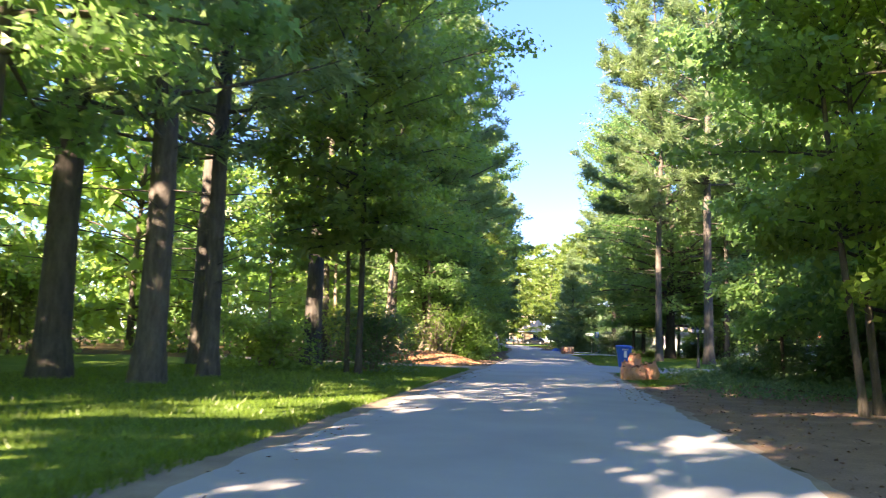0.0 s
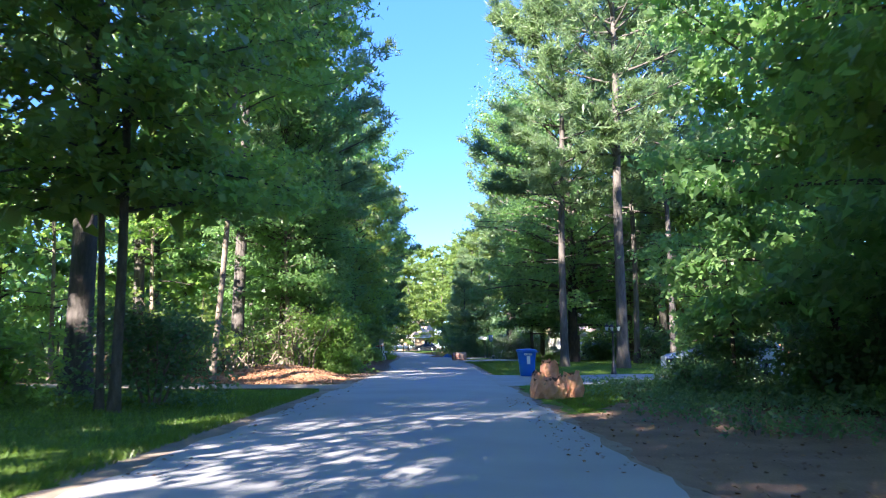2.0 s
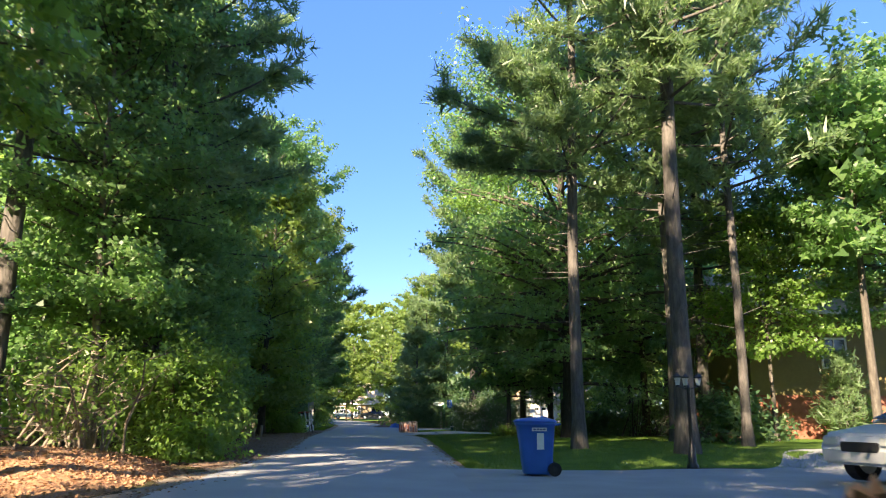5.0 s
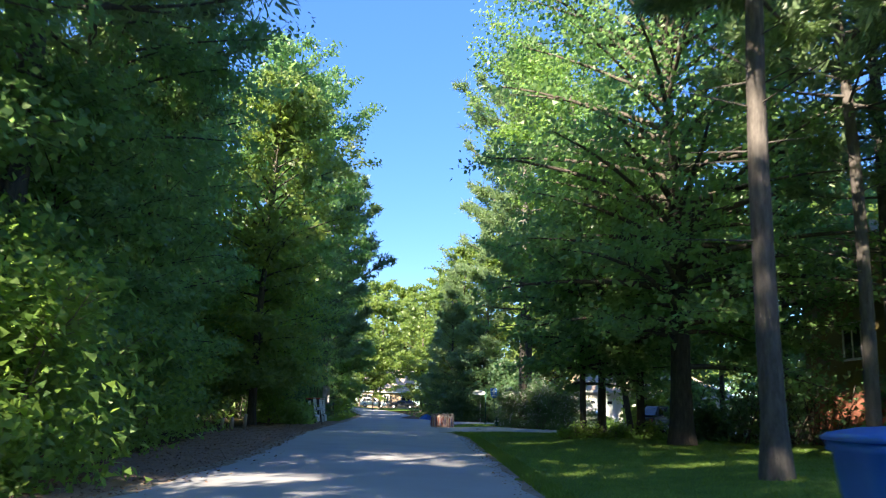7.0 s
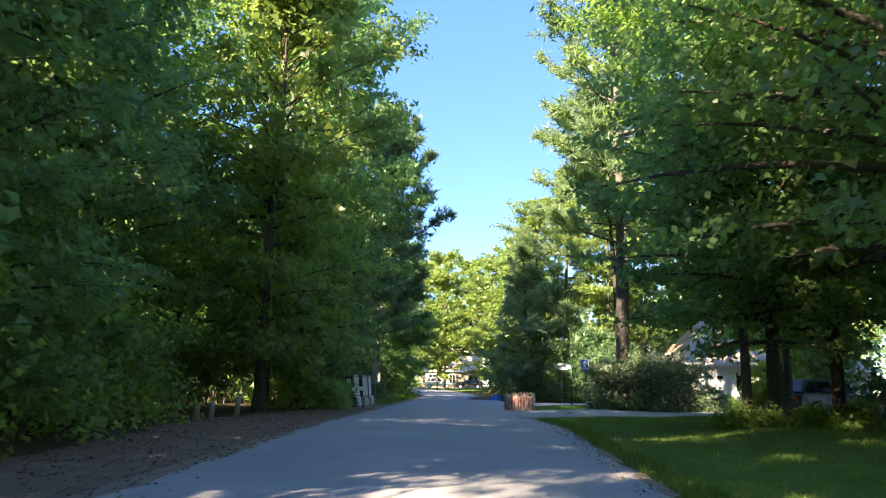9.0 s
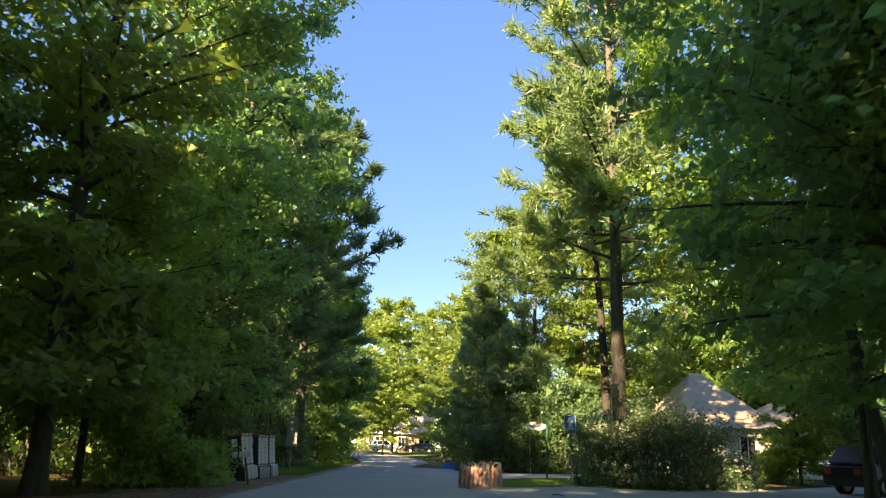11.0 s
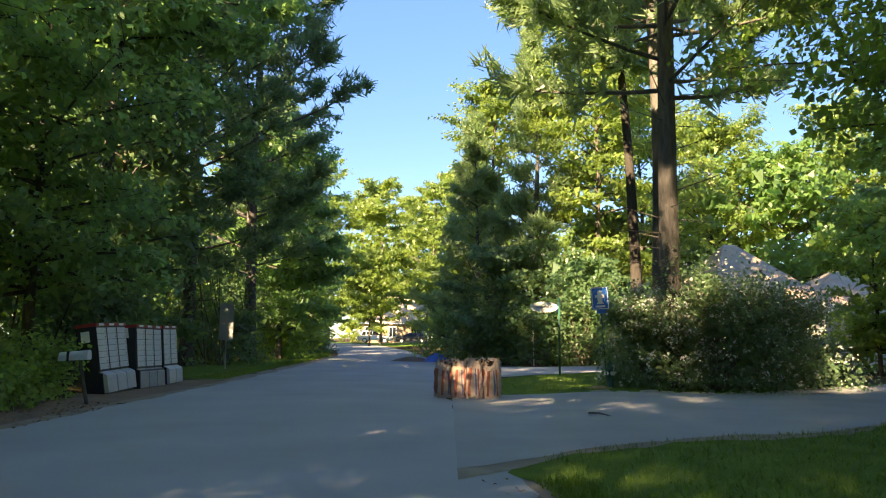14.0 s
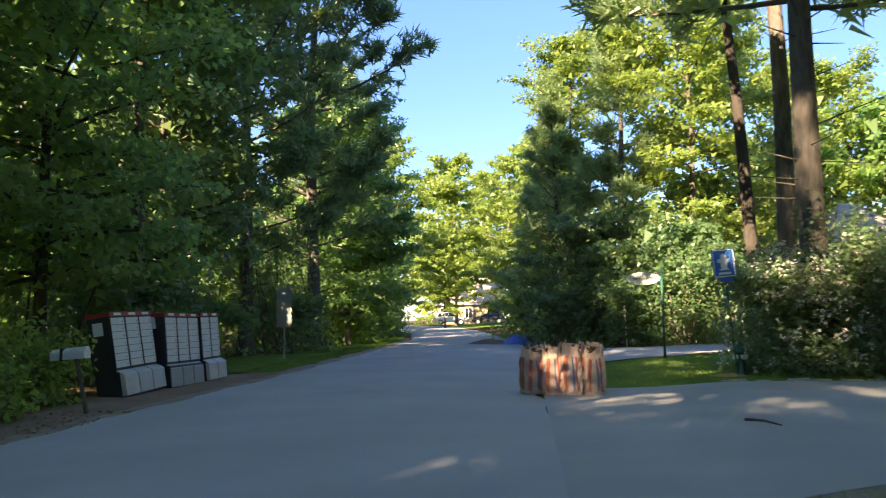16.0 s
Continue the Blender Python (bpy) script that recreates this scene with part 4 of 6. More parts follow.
# mixed grove beyond the side lane
pine(2.4, 113.4, 14, 3.4, 0.6, 3200, 0.40, 0.16, 61, M_PINE, cone=True, name="spruce_tree", label="green spruce with limbs to the ground")
pine(5.4, 110.5, 18, 3.8, 1.5, 4200, 0.46, 0.2, 62, cone=True, label="pale sunlit pine with limbs to the ground")
broadleaf(3.6, 116.5, 18, 4.0, 1.5, 22000, 0.17, 0.15, 63, M_MAPLE_SUNLIT)
broadleaf(8.4, 109.0, 19, 4.4, 4.5, 30000, 0.16, 0.17, 64, M_MAPLE_SUNLIT)
broadleaf(3.4, 108.4, 5.6, 2.8, 0.3, MID, 0.16, 0.08, 65, M_SHRUB_SHADED)
broadleaf(7.0, 107.0, 4.6, 2.8, 0.3, MID, 0.16, 0.08, 66, M_SHRUB_SHADED)
pine(2.8, 124.0, 15, 3.8, 1.0, 2400, 0.46, 0.18, 67, cone=True, name="spruce_tree", label="green spruce with limbs to the ground")
broadleaf(3.0, 136.0, 16, 4.8, 1.0, MID, 0.29, 0.18, 68, M_MAPLE_SUNLIT)
broadleaf(12.6, 116.5, 17, 5.0, 2.0, 24000, 0.18, 0.18, 69, M_MAPLE_SUNLIT)
broadleaf(20.0, 125.0, 17, 6.0, 2.0, 28000, 0.20, 0.2, 70, M_MAPLE_SUNLIT, label="sunlit yellow-green maple behind a house")
broadleaf(29.0, 122.0, 18, 6.5, 2.0, 26000, 0.21, 0.2, 71, M_MAPLE_SUNLIT, label="sunlit yellow-green maple behind a house")
broadleaf(20.5, 100.5, 9, 3.6, 2.0, FAR, 0.3, 0.14, 72)
broadleaf(17.5, 86.0, 14, 4.0, 5.0, MID, 0.20, 0.18, 73, label="broad maple beside the driveway")
broadleaf(11.0, 118.5, 9, 3.0, 1.6, FAR, 0.28, 0.12, 74, M_MAPLE_SUNLIT)

# woods that fill the lots behind
r_fill = np.random.default_rng(33)
for i, yy in enumerate(np.arange(-8, 150, 11.0)):
    xl = -21 - 5 * r_fill.random()
    broadleaf(xl, yy + r_fill.uniform(-3, 3), r_fill.uniform(12, 17), 5.8, r_fill.uniform(1.0, 2.5), FAR, 0.42, 0.2, 200 + i, M_SHRUB if i % 3 else M_MAPLE, label="tree in the woods behind the lots")
for i, yy in enumerate(np.arange(2, 150, 12.0)):
    if 45 < yy < 84 or 96 < yy < 118:
        continue
    xr = 23 + 6 * r_fill.random()
    broadleaf(xr, yy, r_fill.uniform(12, 17), 5.8, 1.4, FAR, 0.42, 0.2, 400 + i, M_MAPLE_SUNLIT if i % 2 else M_MAPLE, label="tree in the woods behind the houses")
thicket("ground_cover", 4.0, 11, 24.5, 38, 0.26, 17000, 0.07, M_SHRUB_SHADED, "low green plants under the maples", 79, 150, 0.0, 0.5, 0.15)
thicket("undergrowth_belt", -13.5, -8.6, 84, 112, 4.6, 11000, 0.17, M_SHRUB_SHADED, "belt of dark brush under the roadside trees", 85, 90)
thicket("undergrowth_belt", -20, -15, 42, 150, 5.0, 14000, 0.30, M_SHRUB, "belt of sunlit saplings and brush in the woods", 71, 130)
thicket("undergrowth_belt", -36, -26, -10, 150, 12.0, 19000, 0.60, M_SHRUB, "tall sunlit brush deep in the woods", 77, 150)
thicket("undergrowth_belt", 24, 34, -10, 48, 8.0, 9000, 0.55, M_MAPLE, "tall brush behind the gardens", 78, 90)
thicket("undergrowth_belt", -14, -10.5, 57, 130, 4.0, 9000, 0.24, M_SHRUB, "belt of saplings and brush behind the roadside trees", 72, 100)
thicket("undergrowth_belt", -27, -20, -10, 37, 5.0, 9000, 0.32, M_SHRUB, "belt of sunlit brush behind the lawn", 73, 80)
# in the next three belts the darker leaf colour carries the shade
thicket("undergrowth_belt", 12.5, 16, 35, 39, 4.0, 6000, 0.17, M_SHRUB_SHADED, "shaded brush beside a driveway", 86, 40)
thicket("undergrowth_belt", 12, 18, -5, 40, 5.0, 9000, 0.28, M_SHRUB_SHADED, "belt of shaded brush behind the maples", 74, 90)
thicket("undergrowth_belt", 13.0, 15.8, 69, 77, 2.2, 3000, 0.17, M_SHRUB_SHADED, "shaded brush along a garden's edge", 75, 60)
thicket("undergrowth_belt", 8, 20, 117, 150, 6.0, 7000, 0.36, M_MAPLE_SUNLIT, "sunlit brush beyond the houses", 76, 60)
for k, (fx0, fx1, fy0, fy1) in enumerate([(-75, -34, -60, 240), (36, 75, -60, 240), (-75, 75, -75, -30)]):
    thicket("far_woods", fx0, fx1, fy0, fy1, 15.0, 12000, 0.95, M_MAPLE, "dense green woods in the distance", 80 + k, 260, 0.0, 2.2)

thicket("far_woods", -70, 60, 206, 235, 22.0, 22000, 1.0, M_MAPLE_SUNLIT, "dense sunlit woods beyond the far bend", 84, 260, 0.0, 2.4)

# ---- undergrowth ----
shrub(-7.3, 49.4, 3.4, 1.9, 2200, 0.12, 1, label="tangled shrub with bare pale twigs", bare=0.85, stems=26)
shrub(-8.6, 47.6, 1.8, 2.0, 700, 0.11, 46, label="leaning bare pale twigs on the mulch", bare=0.95, stems=20)
shrub(-5.5, 52.2, 3.4, 1.8, 8000, 0.13, 2, M_SHRUB)
shrub(-5.0, 50.8, 1.0, 0.9, 2200, 0.12, 47, M_SHRUB)
shrub(-6.6, 54.4, 3.2, 1.9, 7000, 0.125, 3)
shrub(-7.2, 57.4, 3.4, 2.0, 7000, 0.105, 4)
shrub(-7.6, 60.0, 3.2, 2.2, 5500, 0.14, 5)
shrub(-8.2, 64.5, 3.0, 2.0, 5000, 0.14, 6)
shrub(-9.0, 69.0, 3.0, 2.0, 5000, 0.14, 7)
shrub(-11.2, 73.0, 2.6, 2.0, 3000, 0.16, 8)
shrub(-7.6, 81.0, 1.7, 1.4, 2600, 0.14, 9)
shrub(-6.6, 81.6, 1.1, 0.9, 1800, 0.12, 10)
shrub(-6.7, 84.2, 1.2, 0.8, 1900, 0.10, 17)
shrub(-6.4, 82.6, 0.7, 0.8, 1700, 0.10, 18)
shrub(-9.0, 90.5, 3.0, 2.0, 2600, 0.2, 11, M_SHRUB_SHADED)
shrub(-9.0, 103.0, 3.0, 2.2, 2600, 0.2, 12, M_SHRUB_SHADED)
shrub(-9.2, 115.0, 3.2, 2.4, 2600, 0.22, 13)
shrub(-9.8, 30.5, 1.8, 1.6, 2600, 0.15, 14)
shrub(-6.3, 30.8, 2.3, 1.8, 5000, 0.10, 15, M_SHRUB_SHADED)
shrub(-12.2, 16.0, 1.7, 1.4, 2200, 0.14, 16, bare=0.5)
shrub(-10.4, 43.5, 3.2, 2.0, 2600, 0.18, 19, M_MAPLE_SUNLIT, bare=0.6)
shrub(-22.0, 34.0, 4.0, 2.8, 3000, 0.24, 20, M_MAPLE_SUNLIT)
shrub(-18.0, 19.0, 2.6, 2.0, 2400, 0.2, 21)
shrub(5.6, 31.6, 0.8, 1.0, 4000, 0.075, 30, M_SHRUB_SHADED)
shrub(8.6, 31.6, 1.6, 1.5, 3000, 0.15, 31, M_SHRUB_SHADED)
shrub(6.4, 34.6, 0.75, 1.0, 4000, 0.075, 32, M_SHRUB_SHADED)
shrub(7.9, 37.4, 1.0, 1.2, 6000, 0.085, 33, M_SHRUB_SHADED)
shrub(8.7, 38.45, 1.75, 1.25, 6000, 0.11, 66, M_SHRUB_SHADED)
shrub(11.6, 38.6, 2.6, 1.7, 5000, 0.12, 67, M_SHRUB_SHADED)
shrub(9.4, 29.6, 2.2, 1.8, 2600, 0.18, 34, M_SHRUB_SHADED)
shrub(10.5, 24.0, 2.2, 1.8, 2600, 0.18, 35, M_SHRUB_SHADED)
shrub(11.5, 18.0, 2.4, 1.8, 2600, 0.2, 36, M_SHRUB_SHADED)
shrub(13.5, 60.0, 2.2, 2.0, 2400, 0.2, 37, M_SHRUB_SHADED)
shrub(12.2, 74.5, 1.6, 1.8, 2400, 0.18, 38, M_SHRUB_SHADED)
shrub(16.6, 63.4, 1.2, 1.4, 2600, 0.12, 39, M_SHRUB_SHADED)
shrub(20.6, 63.6, 1.1, 1.1, 2000, 0.12, 40)
shrub(7.6, 70.6, 0.45, 0.6, 600, 0.12, 41, label="low ferny plants at the foot of a maple")
shrub(6.6, 70.8, 0.4, 0.5, 600, 0.11, 48, label="low ferny plants at the foot of a maple")
shrub(8.9, 70.9, 0.5, 0.6, 700, 0.11, 49, label="low ferny plants at the foot of a maple")
shrub(5.9, 70.9, 0.4, 0.6, 600, 0.12, 42, label="low ferny plants at the foot of a maple")
for i, (bx, by, bh, br) in enumerate([(5.75, 88.8, 2.4, 1.35), (7.2, 88.9, 3.0, 1.8), (9.0, 89.9, 2.7, 1.8), (10.8, 91.5, 1.2, 1.0)]):
    shrub(bx, by, bh, br, 14000, 0.085, 50 + i, M_BUSH, "dense dark shrub dotted with white blossoms", 380 - 50 * i, 34, "flowering_shrub", group="flowering shrubs")
shrub(13.0, 96.5, 0.8, 1.0, 2400, 0.14, 60)
broadleaf(16.6, 98.5, 6.5, 2.4, 0.6, 9000, 0.15, 0.08, 98, M_SHRUB, label="young tree before a bungalow")
shrub(16.5, 101.0, 1.5, 1.4, 2000, 0.16, 61)
shrub(8.8, 104.9, 4.2, 2.4, 5000, 0.15, 62, M_SHRUB_SHADED)
shrub(4.9, 105.4, 3.4, 2.0, 5000, 0.14, 63, M_SHRUB_SHADED)
shrub(6.9, 105.0, 4.0, 2.0, 5000, 0.14, 68, M_SHRUB_SHADED)
shrub(2.4, 107.2, 3.0, 1.9, 5000, 0.14, 64, M_SHRUB_SHADED)
shrub(1.0, 118.5, 3.0, 2.2, 2800, 0.2, 65)


# ---- things ----
def waste_bag(x, y, turn, h=0.8, w=0.21, d=0.16, seed=0, mat=None, prints=True, tilt=0.0, slump=0.0, z=None, red=False, jag=0.8, square=5.5):
    """A square-bottomed paper sack: creased walls, a torn-looking open rim, leaves inside."""
    r = np.random.default_rng(700 + seed)
    t = thing("paper_yard_bag", pose(x, y, ground_z(x, y) + 0.02 if z is None else z, tilt, 0, turn), "upright brown paper yard-waste bag, full and crumpled" if not red else "slumped reddish-brown paper yard-waste bag", "yard bag", "yard-waste bags")
    n, levels = 36, 14
    ph = r.uniform(0, 6, 6)

    def shell(ang, v, off=0.0):
        bulge = 1 + 0.10 * math.sin(math.pi * min(v * 1.05, 1)) - 0.10 * v ** 7 + slump * (0.25 * math.sin(math.pi * v))
        p = square - 0.4 * square * v
        c, s = math.cos(ang), math.sin(ang)
        crease = 0.012 * math.sin(5 * ang + ph[0] + 6 * v) + 0.010 * math.sin(9 * ang + ph[1] - 11 * v) + 0.006 * math.sin(17 * ang + ph[4] + 19 * v)
        rx = (w * bulge + crease + off) * math.copysign(abs(c) ** (2 / p), c)
        ry = (d * bulge + crease + off) * math.copysign(abs(s) ** (2 / p), s)
        z = h * v + jag * (0.045 * math.sin(2 * ang + ph[2]) + 0.03 * math.sin(5 * ang + ph[3]) + 0.02 * math.sin(11 * ang + ph[5])) * v ** 5
        return (rx, ry, z)

    bm = bmesh.new()
    rough = lambda q, k: tuple(a + b for a, b in zip(q, r.normal(0, k, 3)))
    rings = [[rough(shell(2 * math.pi * i / n, k / (levels - 1)), 0.003 if k else 0.0) for i in range(n)] for k in range(levels)]
    # flared rim, then the inside of the mouth
    rings.append([(q[0] * 1.04, q[1] * 1.06, q[2] + r.uniform(0.0, 0.04) * jag) for q in rings[-1]])
    rings.append([(q[0] * 0.93, q[1] * 0.90, q[2] - 0.015) for q in rings[-1]])
    rings.append([(q[0] * 0.88, q[1] * 0.84, h * 0.84) for q in rings[-1]])
    ring_skin(bm, rings)
    part("sack", bm, mat or M_PAPER, t)
    lv, lf = leaves(r.normal(0, 1, (70, 3)) * np.array([w * 0.38, d * 0.36, 0.025]) + np.array([0, 0, h * 0.93]), np.array([0, 0, 1.0]), 0.08, r)
    tagged(hang(new("leaf_filling", np_mesh("leaf_filling", lv, [lf], M_LITTER)), t), kind="stuff")

    def patch(name, a0, a1, v0, v1, m):
        b = bmesh.new()
        k = 6
        g = [[b.verts.new(shell(a0 + (a1 - a0) * i / k, v0 + (v1 - v0) * j / k, 0.010)) for i in range(k + 1)] for j in range(k + 1)]
        for j in range(k):
            for i in range(k):
                b.faces.new((g[j][i], g[j][i + 1], g[j + 1][i + 1], g[j + 1][i]))
        part(name, b, m, t, smooth=True)

    if prints:
        patch("red_panel", -1.98, -1.66, 0.08, 0.80, M_PRINT_RED)
        patch("blue_panel", -1.56, -1.50, 0.10, 0.80, M_PRINT_BLUE)
        patch("red_panel", -1.40, -1.24, 0.08, 0.80, M_PRINT_RED)
        patch("red_panel", 2.95, 3.45, 0.10, 0.80, M_PRINT_RED)
    return t


# heap before the first driveway
for bx, by, bt, bh, bw, bd, seed, tl, sl, red in [(2.12, 33.02, 10, 0.56, 0.15, 0.15, 1, 5, 0.25, False), (2.50, 32.78, -15, 0.46, 0.22, 0.18, 2, 12, 0.6, True), (2.98, 32.98, 25, 0.57, 0.20, 0.17, 3, -8, 0.45, True), (2.82, 33.46, 40, 0.48, 0.17, 0.16, 4, 5, 0.4, False), (2.44, 33.38, 5, 0.84, 0.20, 0.18, 5, 6, 0.45, True)]:
    waste_bag(bx, by, bt, bh, bw, bd, seed, M_PAPER_RED, False, tl, sl, red=red, jag=0.85, square=3.4)
# row before the second driveway
for i, (bx, by, bt, bh, tl) in enumerate([(1.66, 85.62, 6, 0.70, 2), (1.33, 85.58, -4, 0.73, -2), (1.02, 85.72, 12, 0.70, 1), (0.72, 85.90, 22, 0.68, 3), (1.72, 86.02, -6, 0.72, 0), (1.40, 86.00, 10, 0.74, 2), (1.08, 86.12, -8, 0.71, -3), (0.78, 86.30, 30, 0.69, 0)]):
    waste_bag(bx, by, bt, bh, 0.145, 0.15, 20 + i, tilt=tl)


def wheelie_bin(m, label):
    """A tall two-wheeled cart; its front with the lid's lip points along -x."""
    t = thing("wheeled_cart", m, label, "recycling cart")
    bm = bmesh.new()
    rings = []
    for z, a, b in [(0.03, 0.27, 0.25), (0.06, 0.29, 0.265), (0.30, 0.315, 0.285), (0.70, 0.35, 0.31), (0.74, 0.36, 0.318), (0.98, 0.385, 0.335), (0.99, 0.41, 0.355), (1.05, 0.415, 0.36)]:
        rings.append(squircle(28, a, b, z, 5.5, cx=-0.02 - 0.03 * z))
    ring_skin(bm, rings)
    bm.normal_update()
    part("body", bm, M_BLUE, t, smooth=True)
    bm = bmesh.new()
    rings = [squircle(28, 0.43, 0.37, 1.052, 5, cx=-0.06), squircle(28, 0.44, 0.38, 1.075, 5, cx=-0.06), squircle(28, 0.41, 0.35, 1.10, 4.5, cx=-0.055), squircle(28, 0.28, 0.24, 1.135, 3.5, cx=-0.04), squircle(28, 0.12, 0.1, 1.15, 3, cx=-0.03)]
    ring_skin(bm, rings)
    part("lid", bm, M_BLUE, t, smooth=True)
    bm = bmesh.new()
    rod(bm, (0.44, -0.22, 1.02), (0.44, 0.22, 1.02), 0.016)
    for s in (-0.22, 0.22):
        rod(bm, (0.34, s, 1.0), (0.44, s, 1.02), 0.018)
    part("handle", bm, M_BLUE, t)
    for s in (-0.30, 0.30):
        bm = bmesh.new()
        rod(bm, (0.30, s - 0.035, 0.135), (0.30, s + 0.035, 0.135), 0.135, seg=24)
        bmesh.ops.bevel(bm, geom=[e for e in bm.edges if len(e.link_faces) == 2 and e.calc_face_angle(0) > 1], offset=0.015, segments=2, affect="EDGES")
        wheel = part("wheel", bm, M_BLACK, t, "black rubber wheel")
        bm = bmesh.new()
        rod(bm, (0.30, s - 0.042, 0.135), (0.30, s + 0.042, 0.135), 0.05, seg=14)
        part("hub", bm, M_BLACKMETAL, wheel)
    bm = bmesh.new()
    rod(bm, (0.30, -0.28, 0.135), (0.30, 0.28, 0.135), 0.014)
    part("axle", bm, M_STEEL, t)
    bm = bmesh.new()
    box(bm, -0.05, 0.09, -0.333, -0.323, 0.52, 0.84)
    part("sticker", bm, M_WHITE, t, "tall white instruction sticker")
    bm = bmesh.new()
    box(bm, -0.15, 0.15, -0.341, -0.330, 0.88, 0.95)
    sticker = part("sticker", bm, M_WHITE, t, "white name strip")
    bm = bmesh.new()
    for k in range(4):
        box(bm, -0.12 + 0.065 * k, -0.07 + 0.065 * k, -0.3435, -0.340, 0.90, 0.93)
    part("lettering", bm, M_PRINT_BLUE, sticker)
    return t


wheelie_bin(pose(3.3, 46.05, ground_z(3.3, 46.05) + 0.03, 0, 0, -4), "tall blue plastic recycling cart with black wheels")


wheelie_bin(pose(14.5, 104.6, ground_z(14.5, 104.6) + 0.03, 0, 0, 10), "blue plastic recycling cart before a garage door")


def mound(x, y, rx, ry, h, mat, label, seed, name="mound", chips=0):
    r = np.random.default_rng(seed)
    u = np.linspace(0, 1, 14)
    a = np.linspace(0, 2 * np.pi, 33)[:-1]
    wobble = 1 + 0.12 * np.sin(3 * a + seed) + 0.08 * np.sin(7 * a + 2 * seed)
    V, F = [], []
    X = x + rx * u[:, None] * np.cos(a) * wobble
    Y = y + ry * u[:, None] * np.sin(a) * wobble
    Z = land(X, Y) + h * (1 - u[:, None] ** 2) ** 1.4 * (1 + r.normal(0, 0.08, X.shape)) - 0.03 * u[:, None]
    idx = np.arange(X.size).reshape(X.shape)
    q = np.stack([idx[:-1], idx[1:], np.roll(idx[1:], -1, 1), np.roll(idx[:-1], -1, 1)], -1).reshape(-1, 4)
    ob = tagged(new(name, np_mesh(name, np.stack([X, Y, Z], -1).reshape(-1, 3), [q], mat)), label, "mound")
    if chips:
        u, a = np.sqrt(r.random(chips)) * 1.02, r.uniform(0, 2 * np.pi, chips)
        w = 1 + 0.12 * np.sin(3 * a + seed) + 0.08 * np.sin(7 * a + 2 * seed)
        cx, cy = x + rx * u * np.cos(a) * w, y + ry * u * np.sin(a) * w
        C = np.stack([cx, cy, land(cx, cy) + h * np.clip(1 - u ** 2, 0, 1) ** 1.4 + 0.015], -1)
        lv, lf = leaves(C, np.array([0, 0, 1.0]), 0.065, r, 0.0, 0.9, simple=True)
        tagged(hang(new("chip_layer", np_mesh("chip_layer", lv, [lf], mat)), ob), "loose reddish bark chips", kind="stuff")
    return ob


mound(-6.9, 45.6, 2.9, 5.6, 0.5, M_MULCH, "heap of reddish-brown mulch beside the gravel drive", 3, "mulch", 13000)
mound(0.2, 109.3, 0.75, 0.45, 0.42, M_BLUE, "crumpled blue tarpaulin bundle beside the road", 8, "tarpaulin_bundle")
mound(-1.0, 109.6, 1.2, 0.9, 0.25, M_SOIL, "small heap of dark earth beside the road", 5, "earth_heap")


def lamp_post(x, y):
    t = thing("lamp_post", pose(x, y, ground_z(x, y), 0, 0, 10), "black garden lamp post with three glass lanterns on the lawn", "lamp post")
    bm = bmesh.new()
    ring_skin(bm, [squircle(16, a, a, z, 2.0) for z, a in [(-0.05, 0.14), (0.06, 0.14), (0.12, 0.10), (0.45, 0.085), (0.52, 0.055), (0.6, 0.048), (1.75, 0.040), (1.82, 0.055), (1.9, 0.03)]])
    part("post", bm, M_BLACKMETAL, t, smooth=True)
    for a, rr in ((0, 0.27), (180, 0.27), (80, 0.16)):
        c, s = math.cos(radians(a)) * rr, math.sin(radians(a)) * rr
        bm = bmesh.new()
        rod(bm, (0, 0, 1.80), (c, s, 1.88), 0.016)
        part("arm", bm, M_BLACKMETAL, t)
        bm = bmesh.new()
        ring_skin(bm, [squircle(6, q, q, z, 2.0, c, s) for z, q in [(1.90, 0.05), (2.07, 0.085)]])
        lantern = part("lantern", bm, M_LENS, t, "clear glass lantern")
        bm = bmesh.new()
        ring_skin(bm, [squircle(6, q, q, z, 2.0, c, s) for z, q in [(2.07, 0.11), (2.10, 0.11), (2.18, 0.02), (2.21, 0.015)]])
        part("cap", bm, M_BLACKMETAL, lantern)
        bm = bmesh.new()
        ring_skin(bm, [squircle(6, q, q, z, 2.0, c, s) for z, q in [(1.86, 0.03), (1.90, 0.06)]])
        part("base", bm, M_BLACKMETAL, lantern)
    return t


lamp_post(7.25, 47.9)


